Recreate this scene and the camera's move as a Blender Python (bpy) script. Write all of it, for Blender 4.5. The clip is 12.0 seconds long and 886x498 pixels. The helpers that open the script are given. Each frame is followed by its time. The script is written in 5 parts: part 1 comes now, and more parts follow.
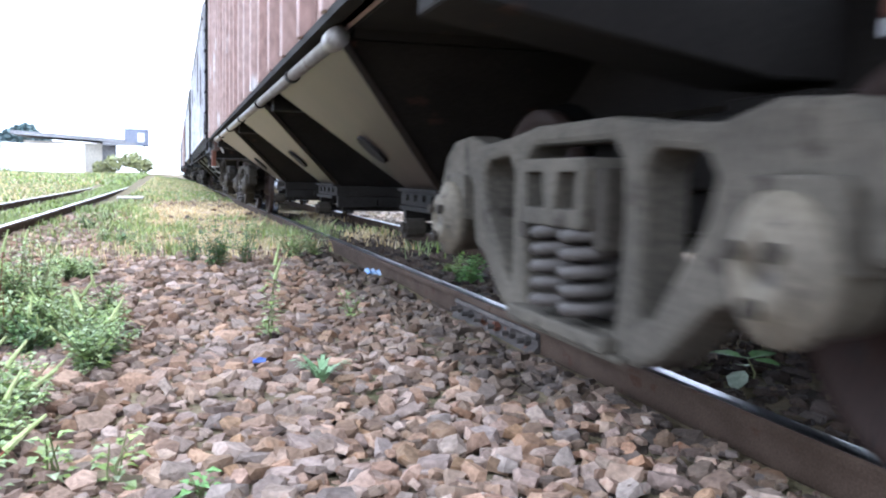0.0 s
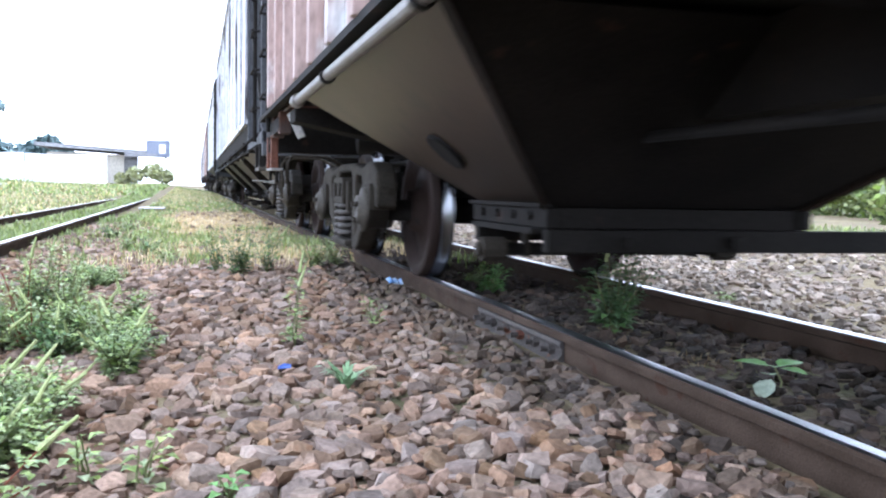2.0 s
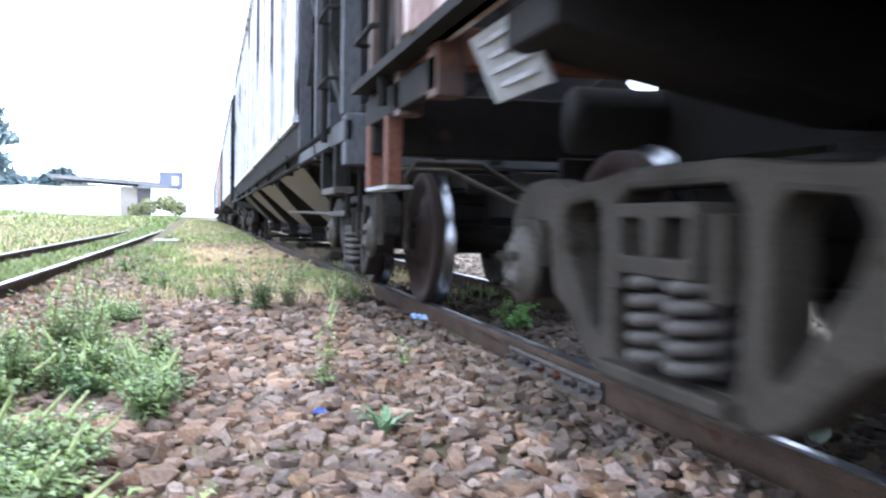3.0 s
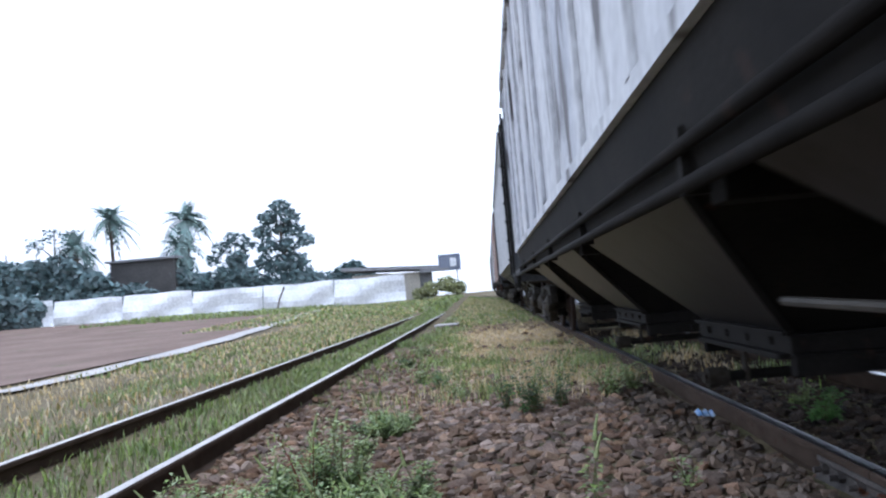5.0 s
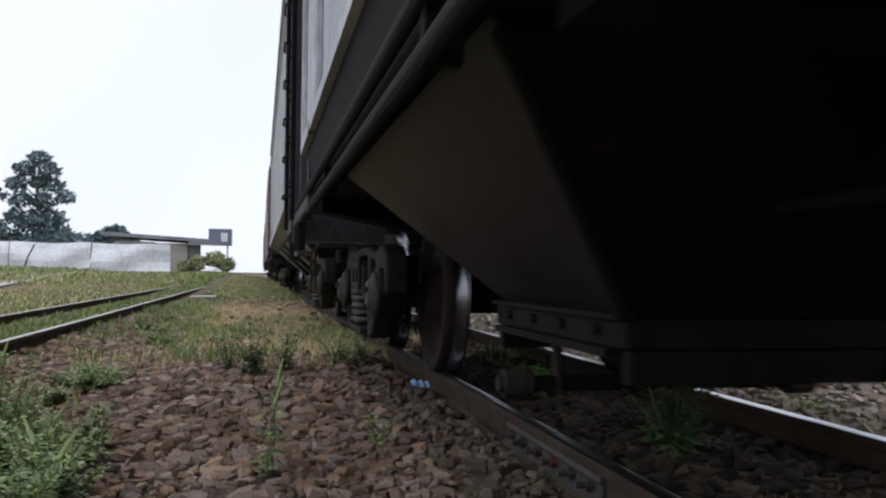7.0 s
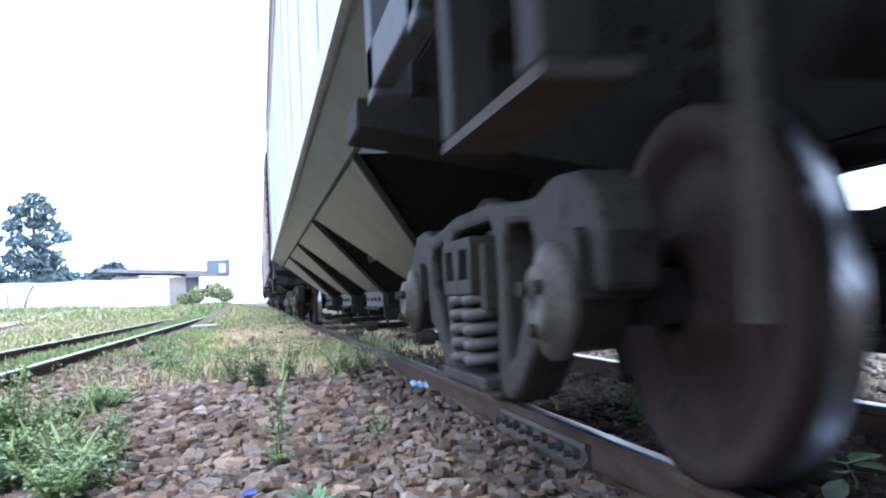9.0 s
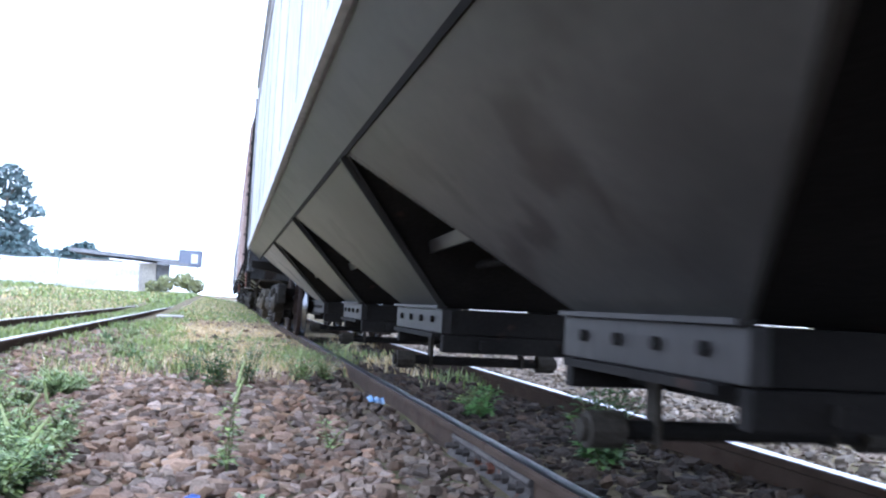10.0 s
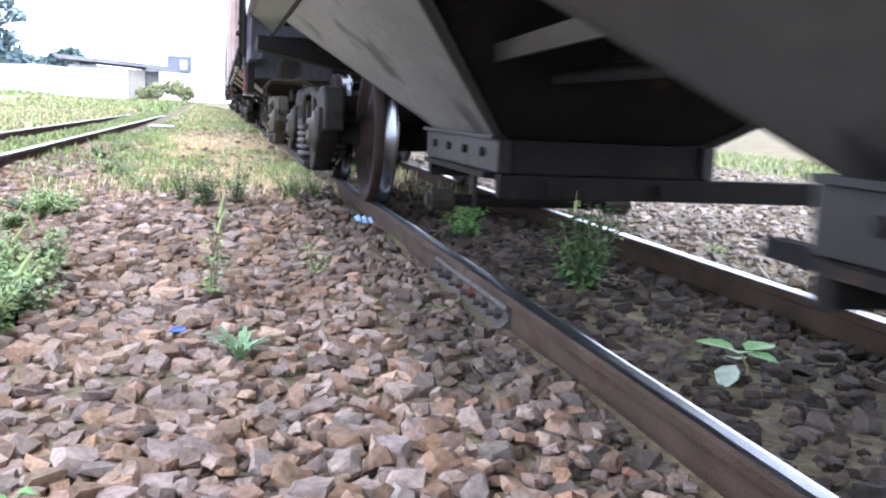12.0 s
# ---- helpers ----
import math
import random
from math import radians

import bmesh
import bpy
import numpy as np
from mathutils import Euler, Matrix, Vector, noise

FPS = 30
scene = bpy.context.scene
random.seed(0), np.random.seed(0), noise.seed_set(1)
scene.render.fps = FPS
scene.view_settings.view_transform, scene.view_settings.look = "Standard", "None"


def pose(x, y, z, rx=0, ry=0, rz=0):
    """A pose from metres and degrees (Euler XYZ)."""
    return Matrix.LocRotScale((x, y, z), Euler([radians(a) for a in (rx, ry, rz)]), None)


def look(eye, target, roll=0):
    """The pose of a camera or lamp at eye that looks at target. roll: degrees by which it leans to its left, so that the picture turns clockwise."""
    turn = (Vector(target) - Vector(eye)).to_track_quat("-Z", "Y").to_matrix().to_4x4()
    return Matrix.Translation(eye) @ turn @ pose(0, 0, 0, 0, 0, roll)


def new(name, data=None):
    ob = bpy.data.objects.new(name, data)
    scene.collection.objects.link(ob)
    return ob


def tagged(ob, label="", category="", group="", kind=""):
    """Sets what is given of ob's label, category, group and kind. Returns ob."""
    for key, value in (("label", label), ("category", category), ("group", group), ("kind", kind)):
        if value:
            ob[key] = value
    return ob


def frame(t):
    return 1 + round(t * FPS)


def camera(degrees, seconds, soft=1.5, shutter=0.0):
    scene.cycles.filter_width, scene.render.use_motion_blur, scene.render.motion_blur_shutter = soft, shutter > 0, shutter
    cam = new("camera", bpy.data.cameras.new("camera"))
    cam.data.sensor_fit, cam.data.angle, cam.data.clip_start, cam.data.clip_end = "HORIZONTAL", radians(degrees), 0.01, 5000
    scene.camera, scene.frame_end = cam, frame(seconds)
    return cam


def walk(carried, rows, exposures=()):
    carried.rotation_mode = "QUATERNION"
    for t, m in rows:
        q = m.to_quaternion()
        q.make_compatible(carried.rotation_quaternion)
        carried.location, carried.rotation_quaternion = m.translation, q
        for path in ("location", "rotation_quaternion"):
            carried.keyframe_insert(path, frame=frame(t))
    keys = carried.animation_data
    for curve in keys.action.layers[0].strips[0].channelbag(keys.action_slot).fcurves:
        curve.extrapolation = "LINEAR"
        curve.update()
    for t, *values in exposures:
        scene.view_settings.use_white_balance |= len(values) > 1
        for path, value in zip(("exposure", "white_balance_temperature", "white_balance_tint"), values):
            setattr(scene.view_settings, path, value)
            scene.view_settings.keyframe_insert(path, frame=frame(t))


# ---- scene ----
cam = camera(52.0, 12.0, soft=2.1, shutter=0.5)
PATH = [
    (0, (-1.321, 0.745, 0.519), (-0.757, 2.658, 0.365), 1.0),
    (0.5, (-1.325, 0.737, 0.515), (-0.778, 2.655, 0.369), 1.1),
    (1, (-1.33, 0.735, 0.512), (-0.795, 2.656, 0.371), 1.1),
    (1.5, (-1.339, 0.734, 0.502), (-0.81, 2.658, 0.371), 1.4),
    (2, (-1.342, 0.745, 0.504), (-0.817, 2.671, 0.375), 1.1),
    (2.5, (-1.353, 0.775, 0.504), (-0.83, 2.703, 0.397), 1.1),
    (3, (-1.407, 0.852, 0.527), (-0.905, 2.787, 0.464), 0.9),
    (3.5, (-1.517, 0.919, 0.676), (-1.185, 2.89, 0.62), -1.5),
    (3.7, (-1.54, 0.966, 0.765), (-1.3, 2.95, 0.697), -4.5),
    (5.3, (-1.227, 1.214, 0.645), (-1.356, 3.206, 0.765), -4.0),
    (5.5, (-1.224, 1.164, 0.596), (-1.314, 3.159, 0.713), -2.2),
    (6, (-1.119, 1.264, 0.54), (-1.006, 3.257, 0.657), 0.4),
    (6.5, (-1.038, 1.356, 0.544), (-0.731, 3.33, 0.632), 1.3),
    (6.7, (-1.013, 1.365, 0.543), (-0.649, 3.33, 0.601), 1.4),
    (8.3, (-1.014, 1.128, 0.446), (-0.604, 3.084, 0.524), -1.0),
    (8.5, (-1.017, 1.122, 0.443), (-0.611, 3.078, 0.531), -1.3),
    (9, (-1.02, 1.122, 0.441), (-0.622, 3.08, 0.54), -2.6),
    (9.5, (-1.024, 1.139, 0.437), (-0.613, 3.093, 0.562), -0.9),
    (10, (-1.005, 1.073, 0.479), (-0.555, 3.018, 0.609), 3.1),
    (10.5, (-0.998, 1.02, 0.527), (-0.521, 2.961, 0.567), 5.5),
    (11, (-0.959, 1.049, 0.577), (-0.484, 2.98, 0.37), 3.6),
    (11.5, (-0.954, 1.058, 0.57), (-0.481, 2.979, 0.274), 3.0),
    (12, (-0.952, 1.076, 0.564), (-0.477, 2.996, 0.268), 2.7),
]
EXPOSURES = [(0.0, -0.02, 5240, 13), (2.0, -0.12, 5240, 13), (3.0, -0.06, 5180, 13), (3.7, 0.0, 5150, 13), (5.3, -1.88, 5330, 13), (5.9, -2.14, 5850, 14),
             (6.7, -2.32, 5950, 13), (8.3, -0.34, 4900, 13), (9.6, -0.38, 4880, 14), (10.5, -0.36, 5040, 15), (11.0, -0.12, 5220, 16), (12.0, 0.08, 5280, 16)]
walk(cam, [(t, look(eye, target, roll)) for t, eye, target, roll in PATH], EXPOSURES)

# ---- light: a bright, thinly clouded sky with a veiled sun ----
SUN_EL, SUN_AZ = 79.0, 80.0
world = bpy.data.worlds.new("world")
scene.world = world
world.use_nodes = True
wn, wl = world.node_tree.nodes, world.node_tree.links
wn.clear()
sky = wn.new("ShaderNodeTexSky")
sky.sky_type, sky.sun_disc = "NISHITA", False
sky.sun_elevation, sky.sun_rotation = radians(SUN_EL), radians(SUN_AZ)
sky.dust_density = 4.0
cloud = wn.new("ShaderNodeTexNoise")
cloud.inputs["Scale"].default_value, cloud.inputs["Detail"].default_value = 2.5, 5.0
cover = wn.new("ShaderNodeMapRange")
cover.inputs["To Min"].default_value, cover.inputs["To Max"].default_value = 0.75, 1.0
white = wn.new("ShaderNodeMix")
white.data_type = "RGBA"
white.inputs["B"].default_value = (42.0, 42.1, 42.7, 1)
back = wn.new("ShaderNodeBackground")
back.inputs["Strength"].default_value = 0.118
wout = wn.new("ShaderNodeOutputWorld")
wl.new(cloud.outputs["Fac"], cover.inputs["Value"])
wl.new(cover.outputs["Result"], white.inputs["Factor"])
wl.new(sky.outputs["Color"], white.inputs["A"])
wl.new(white.outputs["Result"], back.inputs["Color"])
wl.new(back.outputs["Background"], wout.inputs["Surface"])
sun = new("sun", bpy.data.lights.new("sun", "SUN"))
sun.data.energy, sun.data.angle, sun.data.color = 3.0, radians(20), (1.0, 0.94, 0.85)
sun.matrix_world = look((0, 0, 30), (0 - 30 * math.cos(radians(SUN_EL)) * math.sin(radians(SUN_AZ)) / math.sin(radians(SUN_EL)),
                                     0 - 30 * math.cos(radians(SUN_EL)) * math.cos(radians(SUN_AZ)) / math.sin(radians(SUN_EL)), 0))


# ---- materials ----
def mat(name, c1, c2, scale=6.0, rough=0.85, metal=0.0, bump=0.3, fine=60.0, c3=None, spots=0.62, rand=0.0, island=0.0, streak=1.0, dist=0.01, spec=0.25, hues=0.008, sats=0.3):
    """A surface of two colours at a coarse scale, grain at a fine one, optional third colour in stains."""
    m = bpy.data.materials.new(name)
    m.use_nodes = True
    n, l = m.node_tree.nodes, m.node_tree.links
    b = n["Principled BSDF"]
    b.inputs["Roughness"].default_value, b.inputs["Metallic"].default_value, b.inputs["Specular IOR Level"].default_value = rough, metal, spec
    co = n.new("ShaderNodeTexCoord")
    mp = n.new("ShaderNodeMapping")
    mp.inputs["Scale"].default_value = (1, 1, 1 / streak)
    l.new(co.outputs["Object"], mp.inputs["Vector"])

    def tex(sc, detail=4.0):
        t = n.new("ShaderNodeTexNoise")
        t.inputs["Scale"].default_value, t.inputs["Detail"].default_value = sc, detail
        l.new(mp.outputs["Vector"], t.inputs["Vector"])
        return t

    def mix(a, bcol, fac, kind="MIX"):
        x = n.new("ShaderNodeMix")
        x.data_type, x.blend_type = "RGBA", kind
        for sock, v in (("A", a), ("B", bcol), ("Factor", fac)):
            if hasattr(v, "links"):
                l.new(v, x.inputs[sock])
            else:
                x.inputs[sock].default_value = v
        return x.outputs["Result"]

    def ramp(v, lo, hi):
        r = n.new("ShaderNodeMapRange")
        r.inputs["From Min"].default_value, r.inputs["From Max"].default_value = lo, hi
        l.new(v, r.inputs["Value"])
        return r.outputs["Result"]

    coarse, grain = tex(scale), tex(fine, 2.0)
    col = mix((*c1, 1), (*c2, 1), ramp(coarse.outputs["Fac"], 0.35, 0.65))
    if c3:
        col = mix(col, (*c3, 1), ramp(tex(scale * 2.3, 6.0).outputs["Fac"], spots, spots + 0.07))
    g = n.new("ShaderNodeMapRange")
    g.inputs["From Min"].default_value, g.inputs["From Max"].default_value = 0.25, 0.75
    g.inputs["To Min"].default_value, g.inputs["To Max"].default_value = 0.72, 1.25
    l.new(grain.outputs["Fac"], g.inputs["Value"])
    comb = n.new("ShaderNodeCombineColor")
    for k in range(3):
        l.new(g.outputs["Result"], comb.inputs[k])
    col = mix(col, comb.outputs["Color"], 1.0, "MULTIPLY")
    if rand or island:
        if island:
            src = n.new("ShaderNodeNewGeometry").outputs["Random Per Island"]
        else:
            src = n.new("ShaderNodeObjectInfo").outputs["Random"]
        hsv = n.new("ShaderNodeHueSaturation")
        amount = rand or island
        r1 = n.new("ShaderNodeMapRange")
        r1.inputs["To Min"].default_value, r1.inputs["To Max"].default_value = 1 - amount, 1 + amount
        l.new(src, r1.inputs["Value"])
        wn2 = n.new("ShaderNodeTexWhiteNoise")
        wn2.noise_dimensions = "1D"
        l.new(src, wn2.inputs["W"])
        r2 = n.new("ShaderNodeMapRange")
        r2.inputs["To Min"].default_value, r2.inputs["To Max"].default_value = 1 - sats, 1 + sats
        l.new(wn2.outputs["Value"], r2.inputs["Value"])
        wn3 = n.new("ShaderNodeTexWhiteNoise")
        wn3.noise_dimensions = "1D"
        far = n.new("ShaderNodeMath")
        far.operation = "ADD"
        far.inputs[1].default_value = 7.3
        l.new(src, far.inputs[0])
        l.new(far.outputs[0], wn3.inputs["W"])
        r3 = n.new("ShaderNodeMapRange")
        r3.inputs["To Min"].default_value, r3.inputs["To Max"].default_value = 0.5 - hues, 0.5 + hues
        l.new(wn3.outputs["Value"], r3.inputs["Value"])
        l.new(r3.outputs["Result"], hsv.inputs["Hue"])
        l.new(r1.outputs["Result"], hsv.inputs["Value"])
        l.new(r2.outputs["Result"], hsv.inputs["Saturation"])
        l.new(col, hsv.inputs["Color"])
        col = hsv.outputs["Color"]
    l.new(col, b.inputs["Base Color"])
    if bump:
        bp = n.new("ShaderNodeBump")
        bp.inputs["Strength"].default_value, bp.inputs["Distance"].default_value = bump, dist
        l.new(grain.outputs["Fac"], bp.inputs["Height"])
        l.new(bp.outputs["Normal"], b.inputs["Normal"])
    return m


STONE = mat("ballast_stone", (0.174, 0.122, 0.090), (0.300, 0.218, 0.162), scale=9, fine=90, bump=0.6, rand=0.46, c3=(0.205, 0.132, 0.092), spots=0.60, spec=0.12, hues=0.008, sats=0.38)
STONES = mat("ballast_stones", (0.174, 0.122, 0.090), (0.300, 0.218, 0.162), scale=3, fine=90, bump=0.6, island=0.46, c3=(0.205, 0.132, 0.092), spots=0.60, spec=0.12, hues=0.006, sats=0.28)
PALEGRAVEL = mat("pale_gravel_stones", (0.190, 0.158, 0.126), (0.295, 0.248, 0.202), scale=3, fine=90, bump=0.6, island=0.45, c3=(0.200, 0.160, 0.120), spots=0.62, spec=0.12, sats=0.25)
# Darker stone tone stands for the shade beside the train.
RAILSHADE = mat("rail_shade_ballast", (0.095, 0.073, 0.057), (0.170, 0.132, 0.102), scale=3, fine=90, bump=0.6, island=0.4, c3=(0.120, 0.080, 0.055), spots=0.58, spec=0.12, hues=0.006, sats=0.28)
# Shade under the train is painted into the stones between the rails.
TRAINSHADE = mat("train_shade_ballast", (0.040, 0.031, 0.024), (0.082, 0.063, 0.050), scale=3, fine=90, bump=0.5, island=0.5, c3=(0.035, 0.029, 0.023), spots=0.55, spec=0.15, hues=0.006, sats=0.3)
SOIL = mat("soil", (0.127, 0.103, 0.067), (0.185, 0.152, 0.089), scale=0.7, fine=40, bump=0.6, c3=(0.123, 0.115, 0.060), spots=0.55, dist=0.03, spec=0.1)
DIRT = mat("dirt_road", (0.150, 0.098, 0.075), (0.203, 0.143, 0.112), scale=0.4, fine=12, bump=0.4, c3=(0.112, 0.105, 0.053), spots=0.62)
RAIL = mat("rusted_rail", (0.040, 0.026, 0.017), (0.063, 0.043, 0.030), scale=5, fine=120, rough=0.8, metal=0.1, bump=0.25, c3=(0.048, 0.023, 0.013), streak=0.6, spec=0.15)
RAILTOP = mat("polished_rail_head", (0.42, 0.43, 0.46), (0.50, 0.51, 0.54), scale=4, fine=200, rough=0.28, metal=1.0, bump=0.03, spec=0.5)
PLATE = mat("grey_joint_bar", (0.060, 0.053, 0.049), (0.092, 0.079, 0.070), scale=8, fine=80, metal=0.2, rough=0.75, c3=(0.115, 0.049, 0.026))
SLEEPER = mat("weathered_sleeper", (0.09, 0.07, 0.06), (0.15, 0.12, 0.10), scale=5, fine=60, streak=0.3)
BROWN = mat("brown_wagon_paint", (0.307, 0.203, 0.173), (0.423, 0.324, 0.289), scale=1.2, fine=35, rough=0.62, bump=0.12, c3=(0.642, 0.648, 0.645), spots=0.6, streak=2.5, spec=0.35)
PATCHY = mat("patched_white_paint", (0.62, 0.62, 0.62), (0.42, 0.43, 0.46), scale=1.1, fine=30, rough=0.6, bump=0.12, c3=(0.10, 0.09, 0.09), spots=0.57, streak=3.0, spec=0.4)
GREYW = mat("grey_wagon_paint", (0.50, 0.50, 0.50), (0.40, 0.40, 0.41), scale=0.8, fine=25, rough=0.6, bump=0.08, c3=(0.30, 0.28, 0.26), spots=0.68, streak=3.0, spec=0.4)
# Dusty sheets; base colours are lowered to hold the shade under the bodies.
SHEET1 = mat("dusty_shaded_brown_sheet", (0.012, 0.0072, 0.0042), (0.033, 0.0205, 0.0125), scale=1.6, fine=30, rough=0.38, bump=0.1, c3=(0.010, 0.007, 0.005), spots=0.58, streak=1.6, spec=0.5)
SHEET2 = mat("dusty_shaded_grey_sheet", (0.017, 0.016, 0.014), (0.048, 0.045, 0.038), scale=1.5, fine=28, rough=0.44, bump=0.1, c3=(0.015, 0.012, 0.010), spots=0.56, streak=1.8, spec=0.75)
# Near-black base carries the deep shade below the wagon bodies.
UNDER = mat("shade_dark_underframe", (0.009, 0.008, 0.007), (0.015, 0.013, 0.011), scale=3, fine=50, rough=0.8, bump=0.2, c3=(0.036, 0.021, 0.015), spots=0.66, spec=0.13)
CAST = mat("dusty_cast_steel", (0.027, 0.023, 0.017), (0.040, 0.034, 0.026), scale=5, fine=70, rough=0.8, bump=0.3, c3=(0.022, 0.017, 0.011), spots=0.58, spec=0.15)
CASTDARK = mat("dark_cast_steel", (0.018, 0.016, 0.013), (0.029, 0.025, 0.020), scale=5, fine=70, rough=0.75, bump=0.3, c3=(0.013, 0.011, 0.009), spots=0.55, spec=0.18)
CASTPALE = mat("pale_dusted_cast_steel", (0.056, 0.050, 0.039), (0.088, 0.078, 0.060), scale=4, fine=60, rough=0.85, bump=0.35, c3=(0.030, 0.025, 0.019), spots=0.60, spec=0.15)
CAPPALE = mat("pale_dusted_bearing", (0.095, 0.082, 0.060), (0.135, 0.115, 0.082), scale=8, fine=50, rough=0.75, bump=0.25, c3=(0.050, 0.042, 0.034), spots=0.62)
SPRING = mat("worn_spring_steel", (0.053, 0.048, 0.041), (0.074, 0.065, 0.058), scale=10, fine=60, rough=0.6, metal=0.2, bump=0.15)
CAPMET = mat("dusty_bearing_cap", (0.044, 0.039, 0.031), (0.064, 0.055, 0.043), scale=9, fine=60, rough=0.65, metal=0.2, bump=0.2, spec=0.3)
WHEEL = mat("rusty_wheel", (0.020, 0.011, 0.008), (0.029, 0.020, 0.016), scale=6, fine=60, rough=0.7, metal=0.2, bump=0.2, c3=(0.014, 0.011, 0.010), spec=0.2)
TREAD = mat("polished_tread", (0.20, 0.205, 0.215), (0.25, 0.255, 0.265), scale=8, fine=100, rough=0.25, metal=1.0, bump=0.03, spec=0.5)
PIPE = mat("worn_pale_pipe", (0.252, 0.240, 0.222), (0.180, 0.162, 0.144), scale=6, fine=60, rough=0.45, metal=0.3, bump=0.1, c3=(0.096, 0.060, 0.042), spots=0.63)
RUST = mat("rust_red_step", (0.132, 0.051, 0.030), (0.096, 0.042, 0.027), scale=6, fine=60, rough=0.8, bump=0.2)
# Paler version of SHEET2 for the last hopper sheet of style 3.
SHEETPALE = mat("pale_sheet", (0.120, 0.113, 0.098), (0.185, 0.174, 0.150), scale=1.3, fine=28, rough=0.55, bump=0.1, c3=(0.050, 0.045, 0.038), spots=0.58, streak=1.8, spec=0.5)
# Grimy sheet, its colour also lowered for shade under the wagon.
SHEETDARK = mat("grimy_shaded_sheet", (0.018, 0.016, 0.015), (0.030, 0.027, 0.024), scale=1.1, fine=28, rough=0.45, bump=0.1, c3=(0.011, 0.009, 0.007), spots=0.58, streak=2.5, spec=0.2)
DULLTOP = mat("dull_rail_head", (0.60, 0.58, 0.56), (0.48, 0.45, 0.43), scale=3, fine=100, rough=0.45, metal=0.1, bump=0.05)
ENDGREY = mat("grimy_grey_end", (0.046, 0.048, 0.053), (0.074, 0.076, 0.081), scale=1.5, fine=40, rough=0.7, bump=0.15, c3=(0.031, 0.026, 0.023), spots=0.58, streak=2.0, spec=0.2)
ENDRUST = mat("grimy_brown_end", (0.060, 0.040, 0.034), (0.088, 0.060, 0.050), scale=2.0, fine=40, rough=0.75, bump=0.15, c3=(0.096, 0.048, 0.032), spots=0.58, streak=2.0)
GALV = mat("pale_metal", (0.300, 0.300, 0.300), (0.216, 0.210, 0.204), scale=5, fine=60, rough=0.5, metal=0.3, bump=0.1, c3=(0.120, 0.090, 0.060), spots=0.66)
INK = mat("dark_ink", (0.220, 0.220, 0.220), (0.352, 0.330, 0.330), scale=30, fine=120, bump=0.0)
LEAF = mat("weed_leaf", (0.22, 0.30, 0.11), (0.33, 0.40, 0.18), scale=9, fine=90, rough=0.6, bump=0.1, island=0.35)
LEAFDARK = mat("dark_weed_leaf", (0.085, 0.150, 0.058), (0.140, 0.210, 0.085), scale=9, fine=90, rough=0.6, bump=0.1, island=0.3)
BRIGHT = mat("bright_leaf", (0.130, 0.270, 0.070), (0.190, 0.340, 0.110), scale=9, fine=60, rough=0.5, bump=0.1)
PALELEAF = mat("pale_leaf_underside", (0.30, 0.36, 0.27), (0.36, 0.40, 0.31), scale=9, fine=60, rough=0.6, bump=0.1)
STRAWMAT = mat("straw_litter", (0.416, 0.312, 0.188), (0.520, 0.400, 0.250), scale=2.5, fine=70, bump=0.6, c3=(0.221, 0.225, 0.100), spots=0.56, dist=0.03)
STRAW = mat("dry_straw", (0.505, 0.402, 0.216), (0.624, 0.505, 0.308), scale=9, fine=60, rough=0.8, bump=0.0, island=0.35)
GRASS = mat("green_grass", (0.190, 0.262, 0.088), (0.305, 0.345, 0.150), scale=2, fine=60, rough=0.7, bump=0.0, island=0.35)
TWIG = mat("dry_twig", (0.20, 0.15, 0.09), (0.27, 0.20, 0.12), scale=9, fine=60, bump=0.0, island=0.3)
STEM = mat("weed_stem", (0.12, 0.16, 0.06), (0.18, 0.15, 0.08), scale=9, fine=60, bump=0.0)
REDSTEM = mat("red_stem", (0.22, 0.06, 0.04), (0.16, 0.07, 0.04), scale=9, fine=60, bump=0.0)
BARK = mat("bark", (0.10, 0.08, 0.06), (0.16, 0.13, 0.10), scale=3, fine=20, bump=0.5)
# Distance haze is mixed into these two bluish leaf colours.
CROWN = mat("hazy_tree_leaves", (0.150, 0.205, 0.205), (0.215, 0.280, 0.285), scale=0.4, fine=9, rough=0.8, bump=0.0, island=0.3)
PALMLEAF = mat("hazy_palm_leaves", (0.183, 0.257, 0.239), (0.262, 0.342, 0.314), scale=0.4, fine=9, rough=0.8, bump=0.0, island=0.3)
YELLOWLEAF = mat("yellowish_leaves", (0.38, 0.40, 0.22), (0.30, 0.32, 0.16), scale=1.0, fine=12, rough=0.8, bump=0.0, island=0.3)
LIME = mat("whitewashed_panel", (0.88, 0.89, 0.90), (0.78, 0.79, 0.82), scale=0.5, fine=10, rough=0.38, bump=0.1, rand=0.08, c3=(0.60, 0.61, 0.63), spots=0.66, spec=0.9)
PLASTER = mat("cream_plaster", (0.58, 0.54, 0.46), (0.48, 0.45, 0.39), scale=0.5, fine=10, rough=0.9, bump=0.1)
ROOF = mat("grey_roof", (0.22, 0.22, 0.23), (0.30, 0.30, 0.31), scale=0.5, fine=8, rough=0.8, bump=0.2)
# Shed wall, coloured dark to show it in shade.
ROOFDARK = mat("shade_dark_wall", (0.075, 0.072, 0.070), (0.110, 0.104, 0.098), scale=0.5, fine=8, rough=0.9, bump=0.2)
SIGNBLUE = mat("faded_blue_board", (0.16, 0.18, 0.24), (0.22, 0.24, 0.30), scale=1, fine=10, rough=0.6, bump=0.05)
CONCRETE = mat("pale_concrete", (0.50, 0.48, 0.46), (0.40, 0.38, 0.36), scale=1.5, fine=30, rough=0.9, bump=0.3)
